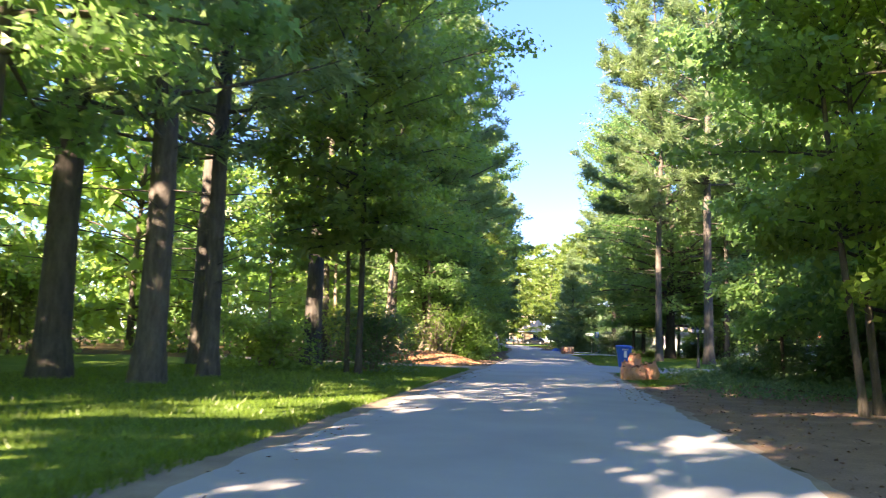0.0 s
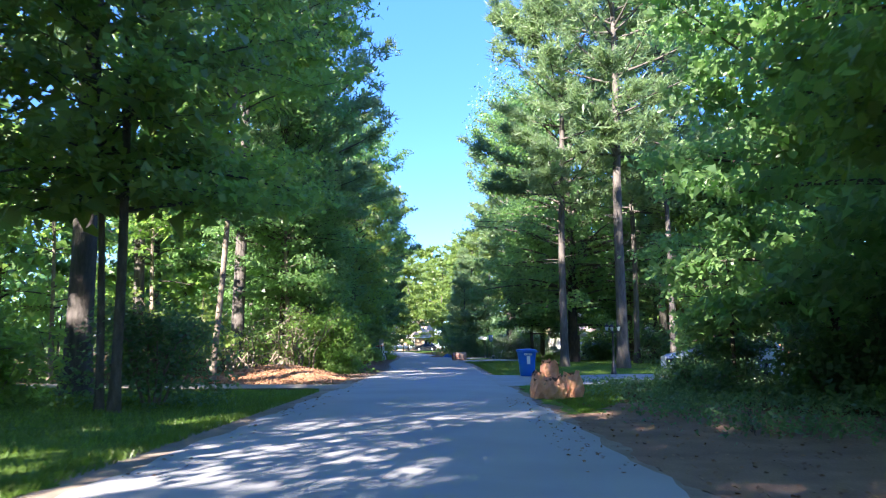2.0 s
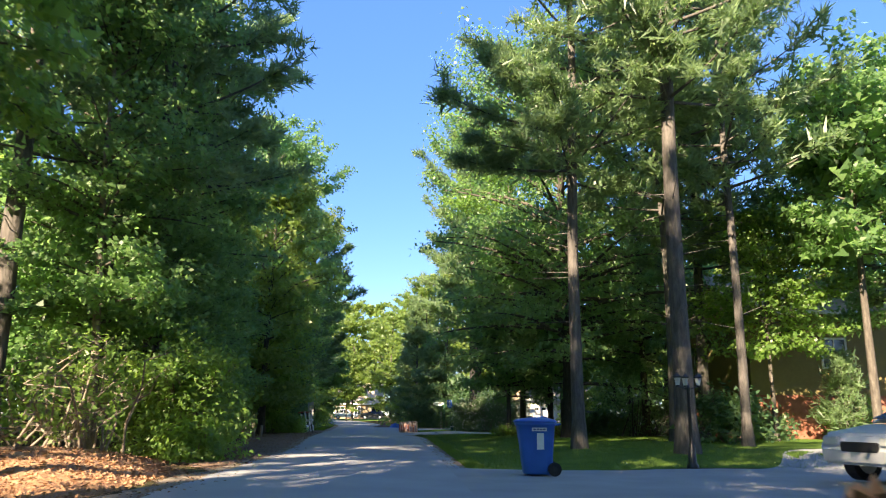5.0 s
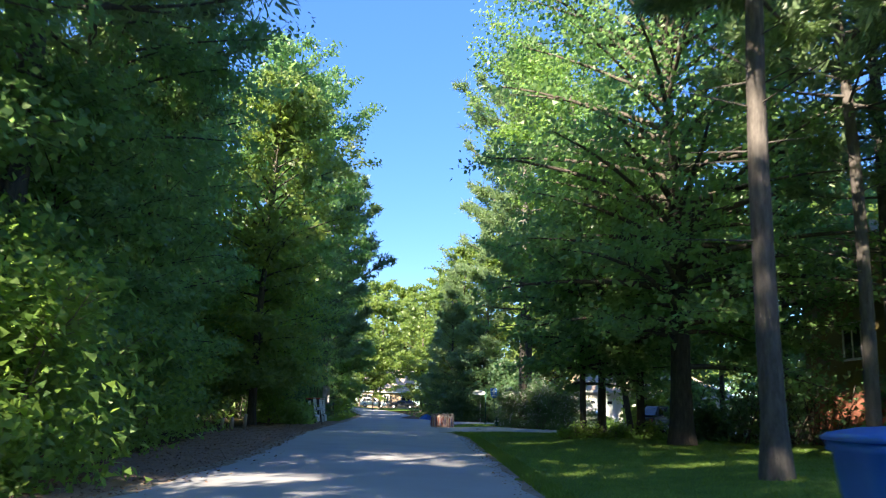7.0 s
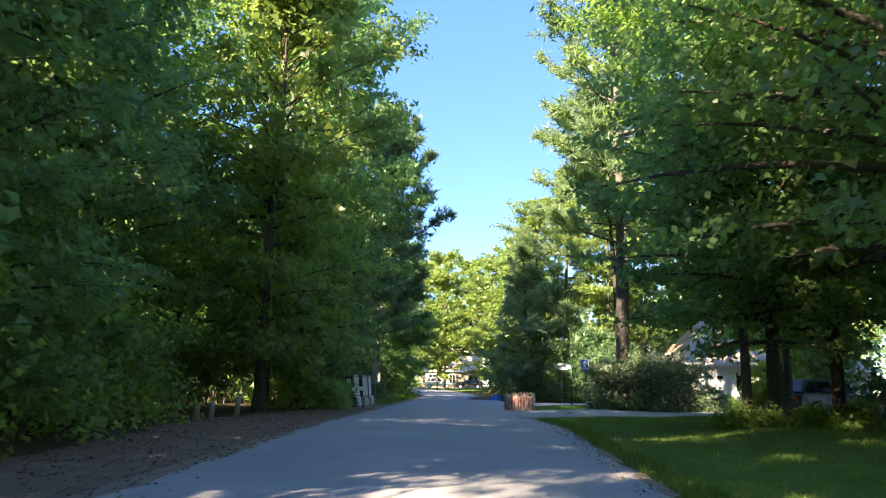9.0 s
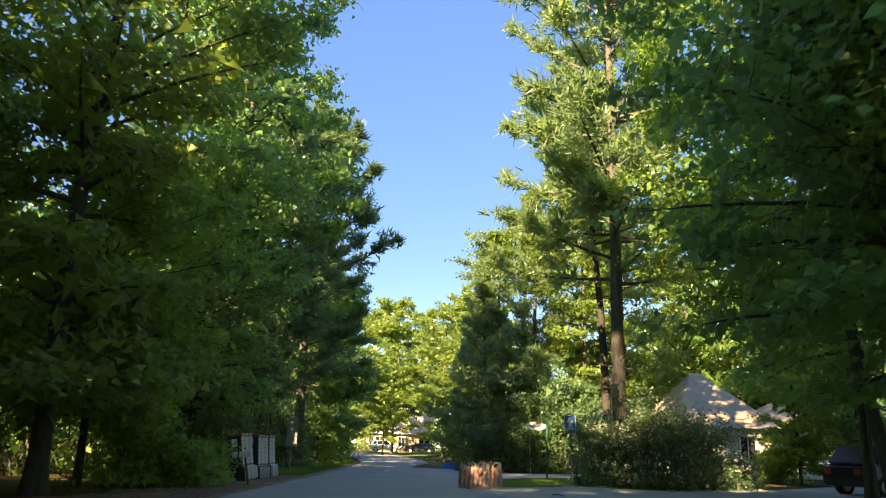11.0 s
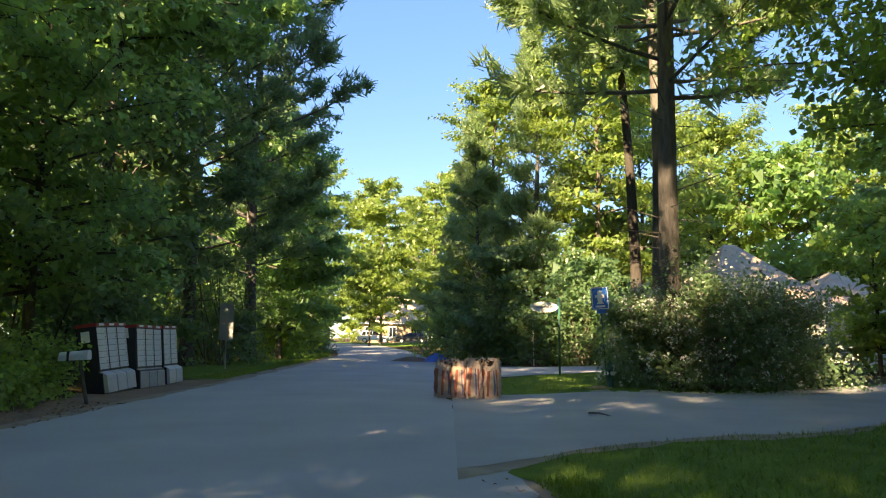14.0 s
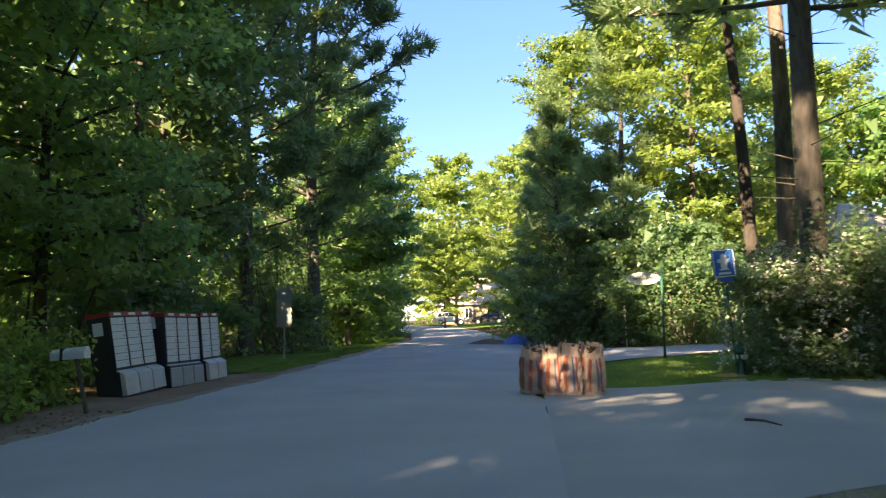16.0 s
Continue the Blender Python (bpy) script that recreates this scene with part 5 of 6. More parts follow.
def mailbox_unit(x0, y0, cols, label, notice=False, lean=(-7.0, 0.0), turn=0.0, bin_mat=None, bin_out=0.13):
    """A community mailbox: columns of small doors over parcel bins, facing the road (+x)."""
    pitch = 0.51
    w = cols * pitch
    t = thing("community_mailbox", pose(x0, y0, ground_z(x0, y0) + 0.02, lean[1], lean[0], turn), label, "mailbox", "community mailboxes")
    bm = bmesh.new()
    box(bm, -0.40, -0.015, 0, w, 0.40, 1.36, 0.012)
    part("cabinet", bm, M_BLACKMETAL, t)
    bm = bmesh.new()
    box(bm, -0.38, 0.05, 0.01, w - 0.01, -0.05, 0.40, 0.008)
    part("pedestal", bm, M_BLACKMETAL, t)
    bm = bmesh.new()
    box(bm, -0.42, 0.022, -0.012, w + 0.012, 1.345, 1.41, 0.008)
    part("roof", bm, M_RED, t, "red enamelled roof strip")
    locks = []
    for c in range(cols):
        a, b = c * pitch + 0.025, (c + 1) * pitch - 0.025
        bm = bmesh.new()
        box(bm, -0.014, 0.0, a, b, 0.46, 1.33, 0.004)
        column = part("door_column", bm, M_BLACKMETAL, t, "dark frame round a column of mail doors")
        rows = 7
        dh = 0.85 / rows
        for k in range(rows):
            z = 0.47 + k * dh
            bm = bmesh.new()
            box(bm, 0.0, 0.010, a + 0.004, b - 0.004, z + 0.004, z + dh - 0.004, 0.002)
            door = part("mail_door", bm, M_ALU, column)
            locks.append((b - 0.07, z + dh * 0.4))
        # parcel bin with a sloping top, standing proud below
        bm = bmesh.new()
        prof = [(0.0, 0.43), (bin_out - 0.03, 0.37), (bin_out, 0.34), (bin_out, 0.0), (0.0, 0.0)]
        f = [bm.verts.new((px, a - 0.004, pz)) for px, pz in prof]
        g = [bm.verts.new((px, b + 0.004, pz)) for px, pz in prof]
        bm.faces.new(f[::-1])
        bm.faces.new(g)
        for k in range(5):
            bm.faces.new((f[k], f[(k + 1) % 5], g[(k + 1) % 5], g[k]))
        bmesh.ops.recalc_face_normals(bm, faces=bm.faces)
        part("parcel_bin", bm, bin_mat or M_BIN, t)
        bm = bmesh.new()
        box(bm, 0.020, 0.027, a + 0.10, b - 0.12, 1.355, 1.40)
        part("plate", bm, M_WHITE, t, "white plate on the roof strip")
    for ly, lz in locks:
        bm = bmesh.new()
        rod(bm, (0.009, ly, lz), (0.016, ly, lz), 0.012, seg=8)
        part("lock", bm, M_BLACKMETAL, t)
    if notice:
        bm = bmesh.new()
        box(bm, -0.30, -0.13, -0.012, -0.002, 1.04, 1.26)
        part("notice", bm, M_WHITE, t, "white notice sheet")
        bm = bmesh.new()
        box(bm, -0.02, 0.0, w + 0.02, w + 0.16, 1.08, 1.30, 0.004)
        part("letter_slot", bm, M_ALU, t)
    return t


mailbox_unit(-6.05, 85.75, 3, "grey metal community mailbox with three columns of doors, leaning", True, (-8.5, 1.2), 2)
mailbox_unit(-6.02, 87.42, 3, "grey metal community mailbox with three columns of doors", False, (-5.0, -0.6), 1, M_ALU_DARK, 0.07)
mailbox_unit(-6.02, 89.02, 2, "grey metal community mailbox with two columns of doors", False, (-5.0, 0.4), 2, None, 0.12)


def rural_mailbox(x, y):
    t = thing("rural_mailbox", pose(x, y, ground_z(x, y), 0, 0, 0), "white metal mailbox on a leaning dark post", "mailbox")
    bm = bmesh.new()
    rod(bm, (0, 0, -0.1), (-0.16, -0.05, 0.76), 0.032, 0.028, 8)
    part("post", bm, M_BARK, t)
    bm = bmesh.new()
    prof = [(-0.075, 0.0), (0.075, 0.0), (0.075, 0.08)] + [(0.075 * math.cos(radians(a)), 0.08 + 0.07 * math.sin(radians(a))) for a in range(20, 161, 20)] + [(-0.075, 0.08)]
    f = [bm.verts.new((-0.50, py - 0.05, pz + 0.735)) for py, pz in prof]
    g = [bm.verts.new((0.0, py - 0.05, pz * 1.1 + 0.765)) for py, pz in prof]
    n = len(prof)
    bm.faces.new(f)
    bm.faces.new(g[::-1])
    for k in range(n):
        bm.faces.new((f[k], g[k], g[(k + 1) % n], f[(k + 1) % n]))
    bmesh.ops.recalc_face_normals(bm, faces=bm.faces)
    part("box", bm, M_ALU, t)
    bm = bmesh.new()
    box(bm, -0.36, -0.32, -0.132, 0.032, 0.73, 0.905, 0.004)
    part("strap", bm, M_BLACKMETAL, t)
    return t


rural_mailbox(-5.35, 83.7)


def panel_sign(x, y):
    t = thing("panel_sign", pose(x, y, ground_z(x, y), 0, 0, 2), "weathered grey notice board on a steel post", "sign")
    bm = bmesh.new()
    box(bm, -0.025, 0.025, -0.025, 0.025, -0.2, 2.3, 0.006)
    part("post", bm, M_STEEL, t)
    bm = bmesh.new()
    box(bm, -0.25, 0.25, -0.045, -0.028, 1.02, 2.33, 0.006)
    part("board", bm, M_ALU_DARK, t)
    return t


panel_sign(-7.1, 97.6)


def street_sign(x, y):
    t = thing("street_name_sign", pose(x, y, ground_z(x, y), 0, 0, 0), "dark green post with white oval street-name plates", "sign")
    bm = bmesh.new()
    rod(bm, (0, 0, -0.2), (0, 0, 2.42), 0.035, 0.035, 12)
    part("post", bm, M_GREEN, t, smooth=True)
    bm = bmesh.new()
    ring_skin(bm, [[(-0.48 + 0.44 * math.cos(a), s, 2.13 + 0.17 * math.sin(a)) for a in [2 * math.pi * i / 32 for i in range(32)]] for s in (-0.015, 0.015)])
    bmesh.ops.recalc_face_normals(bm, faces=bm.faces)
    plate = part("name_plate", bm, M_WHITE, t, "white oval name plate")
    bm = bmesh.new()
    for k, (a, b) in enumerate([(-0.74, -0.62), (-0.60, -0.44), (-0.41, -0.33), (-0.31, -0.20)]):
        box(bm, a, b, -0.021, -0.016, 2.10, 2.16)
    part("lettering", bm, M_STEEL, plate)
    bm = bmesh.new()
    ring_skin(bm, [[(s, 0.48 + 0.44 * math.cos(a), 2.13 + 0.17 * math.sin(a)) for a in [2 * math.pi * i / 32 for i in range(32)]] for s in (0.025, 0.055)])
    bmesh.ops.recalc_face_normals(bm, faces=bm.faces)
    part("name_plate", bm, M_WHITE, t, "white oval name plate seen edge-on")
    return t


street_sign(4.3, 94.4)
marker = thing("marker_stake", pose(4.64, 104.5, 0), "thin white marker stake beside the lane", "stake")
bm = bmesh.new()
rod(bm, (0, 0, -0.2), (-0.04, 0, 2.2), 0.022, 0.022, 8)
part("stake", bm, M_WHITE, marker)


def hydrant_sign(x, y, z0):
    t = thing("hydrant_sign", pose(x, y, ground_z(x, y), 0, -4, -4), "blue hydrant marker sign with a white symbol", "sign")
    bm = bmesh.new()
    box(bm, -0.012, 0.012, 0.0, 0.03, -0.2, z0 + 0.2, 0.004)
    part("post", bm, M_GREEN, t)
    bm = bmesh.new()
    box(bm, -0.20, 0.20, -0.02, -0.003, z0 - 0.26, z0 + 0.26, 0.004)
    board = part("board", bm, M_SIGNBLUE, t)
    bm = bmesh.new()
    for a, b, c, d in [(-0.185, 0.185, 0.235, 0.25), (-0.185, 0.185, -0.25, -0.235), (-0.185, -0.17, -0.235, 0.235), (0.17, 0.185, -0.235, 0.235)]:
        box(bm, a, b, -0.0245, -0.021, z0 + c, z0 + d)
    part("border", bm, M_WHITE, board)
    bm = bmesh.new()
    box(bm, -0.055, 0.055, -0.0245, -0.021, z0 - 0.10, z0 + 0.12)
    box(bm, -0.11, -0.055, -0.0245, -0.021, z0 + 0.01, z0 + 0.08)
    box(bm, 0.055, 0.11, -0.0245, -0.021, z0 + 0.01, z0 + 0.08)
    box(bm, -0.08, 0.08, -0.0245, -0.021, z0 - 0.13, z0 - 0.10)
    ring_skin(bm, [[(0.055 * math.cos(radians(a)), s, z0 + 0.12 + 0.06 * math.sin(radians(a))) for a in range(0, 181, 30)] for s in (-0.0245, -0.021)])
    part("symbol", bm, M_WHITE, board)
    bm = bmesh.new()
    box(bm, -0.11, 0.11, -0.0245, -0.021, z0 - 0.21, z0 - 0.165)
    part("lettering", bm, M_WHITE, board)
    bm = bmesh.new()
    box(bm, -0.10, 0.13, -0.02, -0.003, z0 - 0.35, z0 - 0.265, 0.003)
    part("tag", bm, M_SIGNBLUE, t)
    return t


hydrant_sign(4.46, 88.1, 2.05)


def hydrant(x, y):
    t = thing("fire_hydrant", pose(x, y, ground_z(x, y), 0, 0, 20) @ Matrix.Diagonal((0.8, 0.8, 0.78, 1)), "dark blue-green fire hydrant with white caps", "hydrant")
    bm = bmesh.new()
    ring_skin(bm, [squircle(20, a, a, z, 2.0) for z, a in [(-0.05, 0.15), (0.03, 0.15), (0.04, 0.10), (0.50, 0.10), (0.51, 0.135), (0.55, 0.135), (0.56, 0.11), (0.66, 0.10), (0.73, 0.07), (0.76, 0.03), (0.80, 0.03)]])
    part("barrel", bm, M_GREEN, t, smooth=True)
    for a in (0, 180, 270):
        c, s = math.cos(radians(a)), math.sin(radians(a))
        bm = bmesh.new()
        rod(bm, (0.08 * c, 0.08 * s, 0.42), (0.18 * c, 0.18 * s, 0.42), 0.055, seg=14)
        part("cap", bm, M_WHITE, t, "white painted outlet cap")
    return t


hydrant(4.55, 88.2)
mound(4.25, 87.9, 0.55, 0.45, 0.05, M_MULCH, "flat patch of old mulch beside the hydrant", 12, "mulch")
for px_, py_, ph_ in [(-7.3, 70.6, 0.46), (-7.0, 70.8, 0.5), (-6.9, 72.4, 0.6)]:
    p_ = thing("fence_stub", pose(px_, py_, ground_z(px_, py_), 2, 3, 20 * py_), "short weathered wooden post at the wood's edge", "post", "short posts")
    bm = bmesh.new()
    ring_skin(bm, [squircle(12, 0.075, 0.075, -0.15, 2), squircle(12, 0.07, 0.07, ph_ - 0.03, 2), squircle(12, 0.05, 0.05, ph_, 2)])
    part("post", bm, M_WOOD, p_, smooth=True)

# stone edging of the second driveway
edging = tagged(thing("stone_edging", pose(0, 0, 0), "low row of pale edging stones along the driveway", "edging"), kind="structure")
r_e = np.random.default_rng(5)
for k in range(16):
    u = k / 15
    bx = 4.0 + 7.6 * u
    by = float(np.interp(bx, [2, 5, 8, 11.5], [86.4, 86.6, 87.8, 90.3])) + 0.12
    bm = bmesh.new()
    box(bm, -r_e.uniform(0.10, 0.24), r_e.uniform(0.10, 0.24), -0.06, 0.06, -0.06, 0.05 + r_e.uniform(-0.025, 0.015), 0.02)
    o = part("stone", bm, M_STONE, edging)
    o.matrix_basis = pose(bx, by, ground_z(bx, by), r_e.uniform(-5, 5), r_e.uniform(-4, 4), math.degrees(math.atan2(0.18 + 0.5 * u, 1)) + r_e.uniform(-8, 8))

utility = thing("utility_cabinet", pose(-9.9, 133.0, ground_z(-9.9, 133.0)), "pale grey utility cabinet on the verge", "utility box")
bm = bmesh.new()
box(bm, -0.55, 0.55, -0.5, 0.5, -0.1, 0.95, 0.03)
part("cabinet", bm, M_ALU_DARK, utility)
bm = bmesh.new()
box(bm, -0.58, 0.58, -0.53, 0.53, 0.952, 1.03, 0.02)
part("roof", bm, M_ALU, utility)


# ---- houses ----
def house(name, x0, x1, y0, y1, wall_h, top, wall_mat, label, windows, doors=(), lower=None, lower_h=0.0, hip=True):
    t = thing(name, pose((x0 + x1) / 2, (y0 + y1) / 2, ground_z((x0 + x1) / 2, (y0 + y1) / 2)), label, "house", "houses")
    hx, hy = (x1 - x0) / 2, (y1 - y0) / 2
    bm = bmesh.new()
    box(bm, -hx, hx, -hy, hy, lower_h, wall_h)
    part("wall", bm, wall_mat, t)
    if lower:
        bm = bmesh.new()
        box(bm, -hx - 0.05, hx + 0.05, -hy - 0.05, hy + 0.05, -0.2, lower_h - 0.002)
        part("lower_wall", bm, lower, t, "red brick lower wall")
    e = 0.45
    bm = bmesh.new()
    base = [bm.verts.new(p) for p in [(-hx - e, -hy - e, wall_h), (hx + e, -hy - e, wall_h), (hx + e, hy + e, wall_h), (-hx - e, hy + e, wall_h)]]
    rx = max(hx - hy, 0.3) if hip else hx + e
    ridge = [bm.verts.new((-rx, 0, top)), bm.verts.new((rx, 0, top))]
    bm.faces.new(base[::-1])
    bm.faces.new((base[0], base[1], ridge[1], ridge[0]))
    bm.faces.new((base[2], base[3], ridge[0], ridge[1]))
    bm.faces.new((base[1], base[2], ridge[1]))
    bm.faces.new((base[3], base[0], ridge[0]))
    roof = part("roof", bm, M_ROOF, t)
    bm = bmesh.new()
    box(bm, -hx - e - 0.02, hx + e + 0.02, -hy - e - 0.03, -hy - e + 0.0, wall_h - 0.16, wall_h + 0.02)
    part("fascia", bm, M_WHITE, roof)
    for wx, wz, ww, wh, side in windows:
        def put(bm, a, b, c, d, z0, z1):
            if side == "s":
                box(bm, a, b, -hy - d, -hy - c, z0, z1)
            else:
                box(bm, -hx - d, -hx - c, a, b, z0, z1)
            return bm
        win = part("window", put(bmesh.new(), wx - ww / 2, wx + ww / 2, 0.0, 0.03, wz, wz + wh), M_GLASS, t)
        bm = bmesh.new()
        for a, b, c, d in [(wx - ww / 2 - 0.09, wx - ww / 2, wz - 0.09, wz + wh + 0.09), (wx + ww / 2, wx + ww / 2 + 0.09, wz - 0.09, wz + wh + 0.09), (wx - ww / 2, wx + ww / 2, wz - 0.09, wz), (wx - ww / 2, wx + ww / 2, wz + wh, wz + wh + 0.09), (wx - 0.025, wx + 0.025, wz, wz + wh)]:
            put(bm, a, b, 0.0, 0.06, c, d)
        part("frame", bm, M_WHITE, win)
    for dx, dw, dh in doors:
        bm = bmesh.new()
        box(bm, dx - dw / 2, dx + dw / 2, -hy - 0.04, -hy, 0, dh)
        door = part("garage_door", bm, M_WHITE, t, "white panelled garage door")
        for k in range(4):
            bm = bmesh.new()
            box(bm, dx - dw / 2 + 0.06, dx + dw / 2 - 0.06, -hy - 0.06, -hy - 0.041, 0.05 + k * dh / 4, (k + 1) * dh / 4 - 0.03)
            part("panel", bm, M_WHITE, door)
        for k in range(3):
            bm = bmesh.new()
            box(bm, dx + (k - 1) * dw / 3.4 - 0.2, dx + (k - 1) * dw / 3.4 + 0.2, -hy - 0.07, -hy - 0.061, dh * 0.82, dh * 0.93)
            part("pane", bm, M_GLASS, door)
    return t


house("bungalow", 13.4, 18.4, 106.0, 116.0, 2.9, 6.3, M_SIDING, "low pale-sided bungalow with a beige hipped roof", [(1.2, 1.0, 0.8, 1.3, "s"), (0.0, 1.0, 1.2, 1.3, "w")], [(-1.0, 2.4, 2.2)])
house("bungalow", 18.6, 27.0, 108.5, 116.0, 2.7, 5.2, M_SIDING, "low pale-sided house wing behind young trees", [(-1.6, 1.0, 1.2, 1.2, "s"), (2.0, 1.0, 1.2, 1.2, "s")])
house("ochre_house", 16.8, 27.0, 64.8, 74.5, 5.9, 8.6, M_YELLOW, "two-storey ochre house with a brick lower wall", [(-1.0, 3.3, 1.1, 1.3, "s"), (2.4, 3.3, 1.3, 1.3, "s"), (2.0, 0.7, 1.3, 1.0, "s"), (1.0, 3.3, 1.2, 1.3, "w")], (), M_BRICK, 2.0, False)
house("far_house", -12.0, -3.0, 184.0, 194.0, 3.0, 7.2, M_TAN, "sunlit tan house with a brown roof at the bend", [(-3.4, 1.0, 1.4, 1.4, "s"), (0.0, 1.0, 1.0, 1.4, "s"), (3.6, 1.0, 1.6, 1.4, "s")], (), None, 0.0, False)


# ---- vehicles ----
def parked_car(m, paint, label, suv=True):
    """A car along its own x axis, nose towards -x."""
    t = thing("parked_car", m, label, "car", "parked cars")
    H = 1.68 if suv else 1.45
    lo = [(-2.2, 0.32), (-2.25, 0.62), (-2.12, 0.86), (-1.15, 1.02), (1.95, 1.05), (2.22, 0.92), (2.25, 0.5), (2.18, 0.32)]
    bm = bmesh.new()

    def slab(prof, w0, w1):
        sides = [[bm.verts.new((px, s * (w0 if pz < 0.95 else w1), pz)) for px, pz in prof] for s in (-1, 1)]
        n = len(prof)
        bm.faces.new(sides[0])
        bm.faces.new(sides[1][::-1])
        for k in range(n):
            bm.faces.new((sides[0][k], sides[1][k], sides[1][(k + 1) % n], sides[0][(k + 1) % n]))
        bmesh.ops.recalc_face_normals(bm, faces=bm.faces)

    slab(lo, 0.90, 0.84)
    bmesh.ops.bevel(bm, geom=[e for e in bm.edges], offset=0.05, segments=2, affect="EDGES")
    part("body", bm, paint, t, smooth=False)
    bm = bmesh.new()
    cab = [(-1.12, 1.04), (-0.42, H - 0.06), (-0.2, H), (1.7, H - 0.03), (2.08, 1.06)]
    sides = [[bm.verts.new((px, s * (0.82 - 0.22 * (pz - 1.04) / (H - 1.04)), pz)) for px, pz in cab] for s in (-1, 1)]
    bm.faces.new(sides[0])
    bm.faces.new(sides[1][::-1])
    for k in range(5):
        bm.faces.new((sides[0][k], sides[1][k], sides[1][(k + 1) % 5], sides[0][(k + 1) % 5]))
    bmesh.ops.recalc_face_normals(bm, faces=bm.faces)
    bmesh.ops.bevel(bm, geom=[e for e in bm.edges], offset=0.04, segments=2, affect="EDGES")
    cabin = part("cabin", bm, paint, t)
    for s in (-1, 1):
        for a, b, c, d in [(-0.75, 0.30, -0.25, 0.30), (0.38, 1.15, 0.38, 1.15), (1.22, 1.82, 1.22, 1.62)]:
            bm = bmesh.new()
            ww = lambda z: s * (0.826 - 0.22 * (z - 1.04) / (H - 1.04))
            q = [bm.verts.new(p) for p in [(a, ww(1.09), 1.09), (b, ww(1.09), 1.09), (d, ww(H - 0.12), H - 0.12), (c, ww(H - 0.12), H - 0.12)]]
            bm.faces.new(q if s < 0 else q[::-1])
            bmesh.ops.solidify(bm, geom=bm.faces[:], thickness=0.012)
            part("side_window", bm, M_GLASS, cabin)
    bm = bmesh.new()
    q = [bm.verts.new(p) for p in [(-1.09, -0.70, 1.10), (-1.09, 0.70, 1.10), (-0.50, 0.58, H - 0.10), (-0.50, -0.58, H - 0.10)]]
    bm.faces.new(q)
    bmesh.ops.translate(bm, verts=bm.verts, vec=(-0.03, 0, 0.02))
    bmesh.ops.solidify(bm, geom=bm.faces[:], thickness=0.012)
    part("windscreen", bm, M_GLASS, cabin)
    for px_ in (-1.38, 1.36):
        for s in (-0.80, 0.80):
            bm = bmesh.new()
            rod(bm, (px_, s - 0.12, 0.34), (px_, s + 0.12, 0.34), 0.34, seg=24)
            wheel = part("wheel", bm, M_BLACK, t)
            bm = bmesh.new()
            rod(bm, (px_, s - 0.128, 0.34), (px_, s + 0.128, 0.34), 0.21, seg=16)
            part("rim", bm, M_ALU, wheel)
    for s in (-0.62, 0.62):
        bm = bmesh.new()
        box(bm, -2.275, -2.16, s - 0.17, s + 0.17, 0.66, 0.80, 0.02)
        part("headlight", bm, M_LENS, t)
        bm = bmesh.new()
        box(bm, 2.2, 2.27, s - 0.15, s + 0.15, 0.70, 0.9, 0.02)
        part("tail_light", bm, M_RED, t)
    bm = bmesh.new()
    box(bm, -2.27, -2.2, -0.40, 0.40, 0.55, 0.72, 0.02)
    part("grille", bm, M_BLACKMETAL, t)
    return t


def car_at(x, y, turn, paint, label, suv=True):
    parked_car(pose(x, y, ground_z(x, y) + 0.03, 0, 0, turn), paint, label, suv)


car_at(10.6, 43.8, 14, M_CARWHITE, "white car parked on the driveway", False)
car_at(15.8, 89.5, 200, M_CARDARK, "black car parked on the driveway")
car_at(-9.3, 176.0, 180, M_CARWHITE, "white pickup-like car parked before the far house")
car_at(-4.3, 177.5, 0, M_CARDARK, "dark car parked before the far house", False)

# ---- grass, litter ----
def scatter(name, n, left, right, y0, y1, mat, label, size, seed, upright=True, category="grass"):
    r = np.random.default_rng(seed)
    y = r.uniform(y0, y1, n)
    L, R = left(y), right(y)
    x = L + (R - L) * r.random(n)
    C = np.stack([x, y, land(x, y) + 0.012], -1)
    if upright:
        a = r.uniform(0, 6.28, n)
        s = np.stack([np.cos(a), np.sin(a), 0 * a], -1) * size * 0.10
        h = size * r.uniform(0.5, 1.3, n)
        tipv = np.stack([r.normal(0, 0.4, n) * h, r.normal(0, 0.4, n) * h, h], -1)
        V = np.stack([C - s, C + s, C + tipv], 1).reshape(-1, 3)
        F = np.arange(3 * n).reshape(n, 3)
    else:
        C[:, 2] += 0.012
        V, F = leaves(C, np.array([0, 0, 1.0]), size, r, 0.0, 1.6)
    return tagged(new(name, np_mesh(name, V, [F], mat)), label, category, kind="stuff")


scatter("grass", 48000, lambda y: -13 + 0 * y, lambda y: edge_l(y) - 0.5, 8, 36.5, M_GRASS, "short green grass blades of a lawn", 0.08, 1)
scatter("grass", 40000, lambda y: edge_r(y) + 0.4, lambda y: 12 + 0 * y, 48, 77, M_GRASS, "short green grass blades of a lawn", 0.055, 2)
scatter("grass", 16000, lambda y: np.maximum(edge_r(y) + 0.4, np.interp(y, [77.5, 78.8, 80.3, 83.2], [1.0, 2.3, 5.6, 9.6])), lambda y: 12 + 0 * y, 74, 83, M_GRASS, "short green grass blades of a lawn", 0.06, 9)
scatter("grass", 9000, lambda y: edge_r(y) + 0.5, lambda y: np.interp(y, [28.6, 30.5, 34, 39], [2.3, 3.4, 4.5, 5.4]), 28.8, 39, M_GRASS, "rough grass blades of a verge", 0.06, 3)
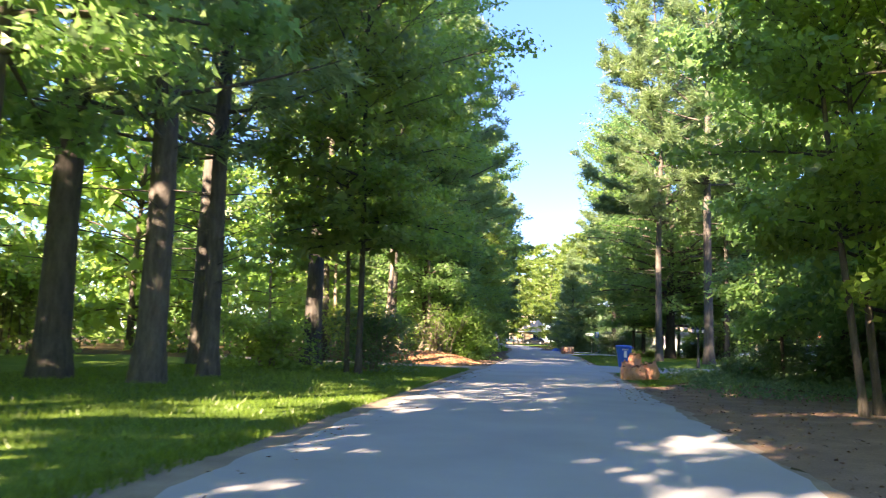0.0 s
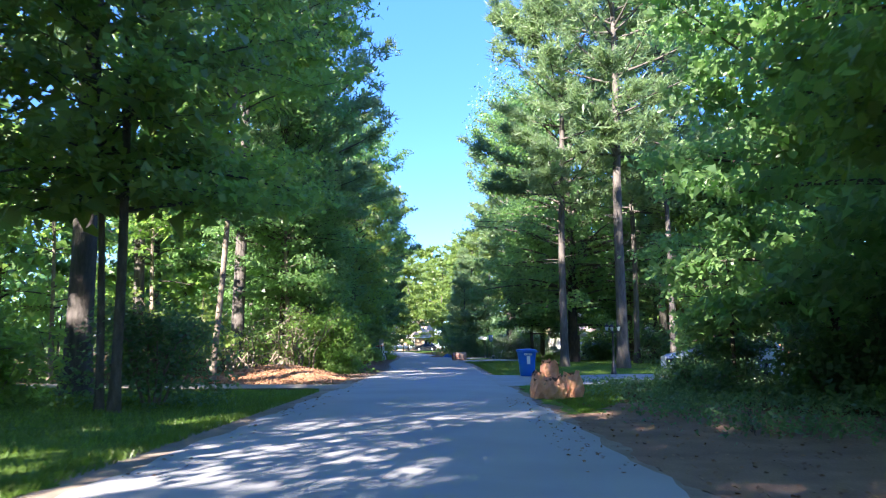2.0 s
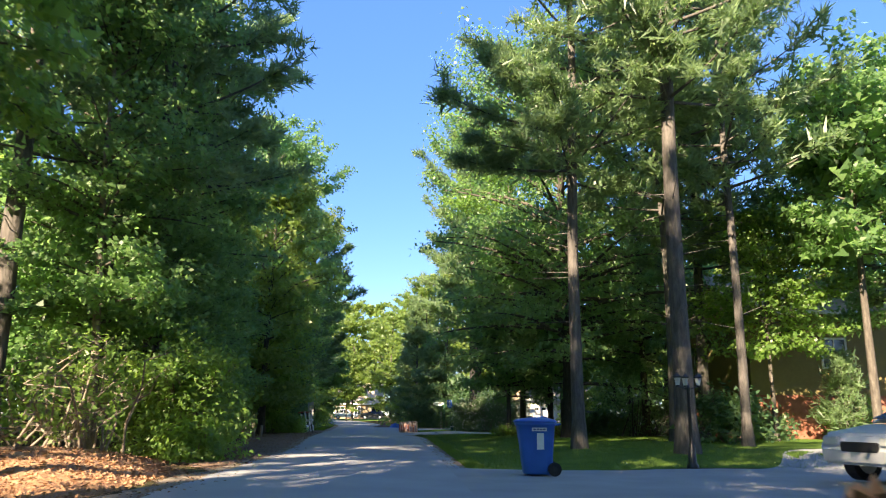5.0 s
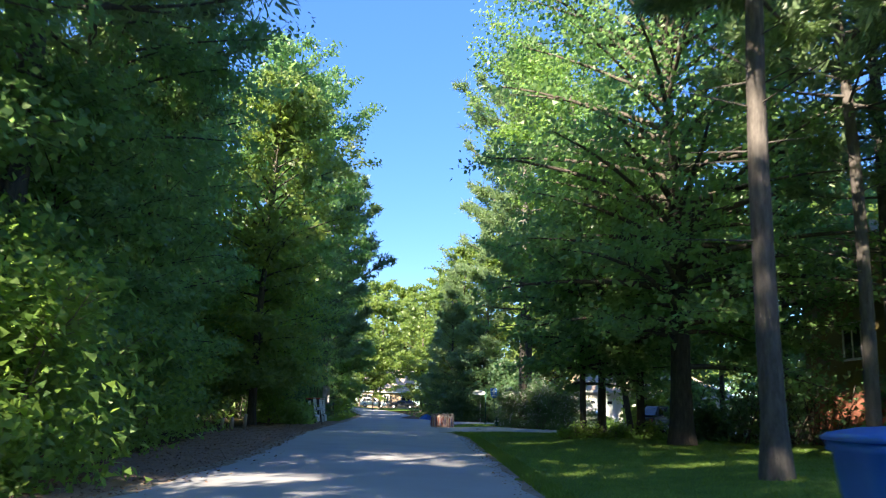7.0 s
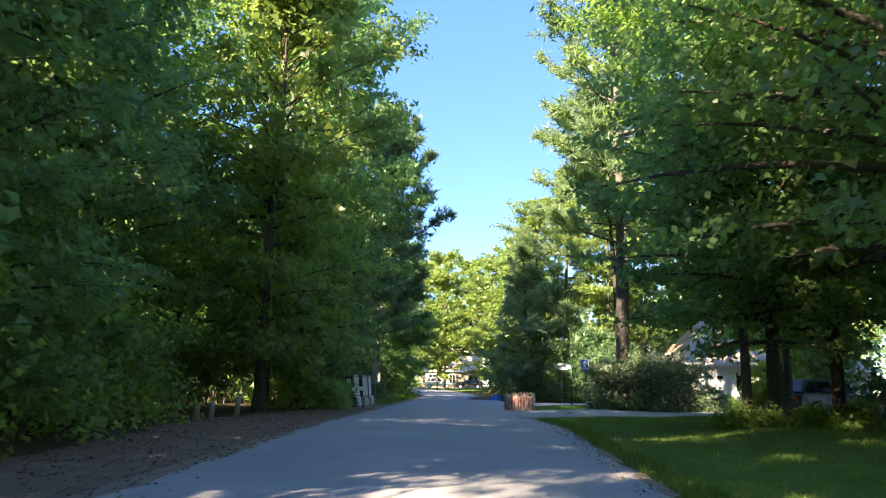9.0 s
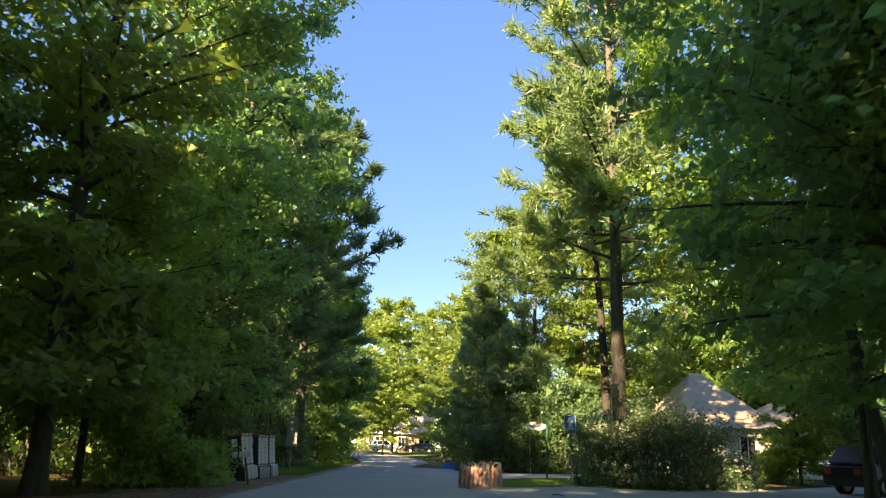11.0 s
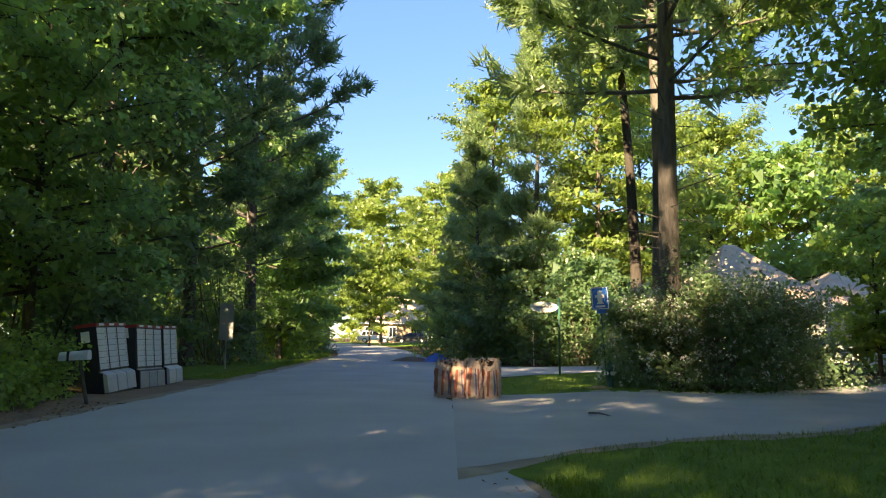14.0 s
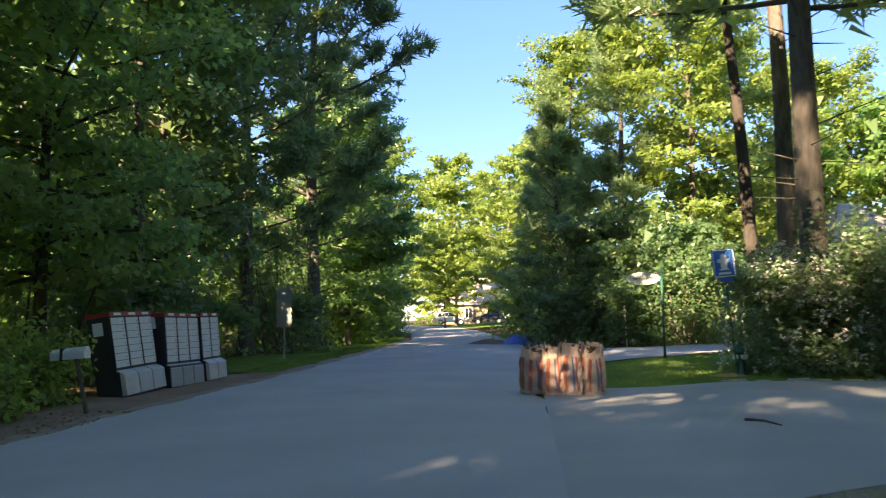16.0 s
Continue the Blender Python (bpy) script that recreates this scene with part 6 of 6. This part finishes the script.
scatter("grass", 12000, lambda y: np.interp(y, [86.8, 88, 93, 97], [1.5, 1.2, 2.6, 6]), lambda y: 9 + 0 * y, 86.9, 96.5, M_GRASS, "short green grass blades", 0.05, 4)
scatter("grass", 9000, lambda y: edge_l(y) - 1.4, lambda y: edge_l(y) - 0.5, 92, 130, M_GRASS, "grass blades along the verge", 0.07, 5)
scatter("fallen_leaves", 9000, lambda y: edge_l(y) - 3.0, lambda y: edge_l(y) + 0.1, 40, 84, M_LITTER, "brown fallen leaves on bare earth", 0.05, 6, False, "leaf litter")
scatter("fallen_leaves", 5000, lambda y: edge_r(y) + 0.2, lambda y: 9 + 0 * y, 2, 32, M_LITTER, "brown fallen leaves on bare earth", 0.055, 7, False, "leaf litter")
scatter("fallen_leaves", 250, lambda y: edge_l(y), lambda y: edge_l(y) + 0.6, 5, 60, M_LITTER, "brown fallen leaves along the road's edge", 0.06, 8, False, "leaf litter")

scatter("fallen_leaves", 160, lambda y: edge_r(y) - 0.7, lambda y: edge_r(y) + 0.1, 22, 33, M_LITTER, "dark leaf scraps at the road's edge", 0.05, 10, False, "leaf litter")
scatter("grass", 12000, lambda y: edge_r(y) + 0.12, lambda y: edge_r(y) + 0.55, 48, 77, M_GRASS, "ragged grass fringe at the road's edge", 0.09, 11)
scatter("grass", 9000, lambda y: edge_l(y) - 0.75, lambda y: edge_l(y) - 0.3, 8, 36, M_GRASS, "ragged grass fringe at the road's edge", 0.09, 12)
scatter("fallen_leaves", 900, lambda y: edge_r(y) - 0.3, lambda y: edge_r(y) + 0.45, 48, 77, M_LITTER, "brown scraps at the road's edge", 0.045, 13, False, "leaf litter")
stick = thing("fallen_stick", pose(3.05, 82.0, ground_z(3.05, 82.0) + 0.05), "short dark stick lying on the driveway", "stick")
bm = bmesh.new()
rod(bm, (-0.11, 0.20, 0.0), (0.02, 0.02, 0.012), 0.016, 0.014, 7)
rod(bm, (0.02, 0.02, 0.012), (0.12, -0.24, 0.0), 0.014, 0.008, 7)
part("branch", bm, M_BARK, stick)
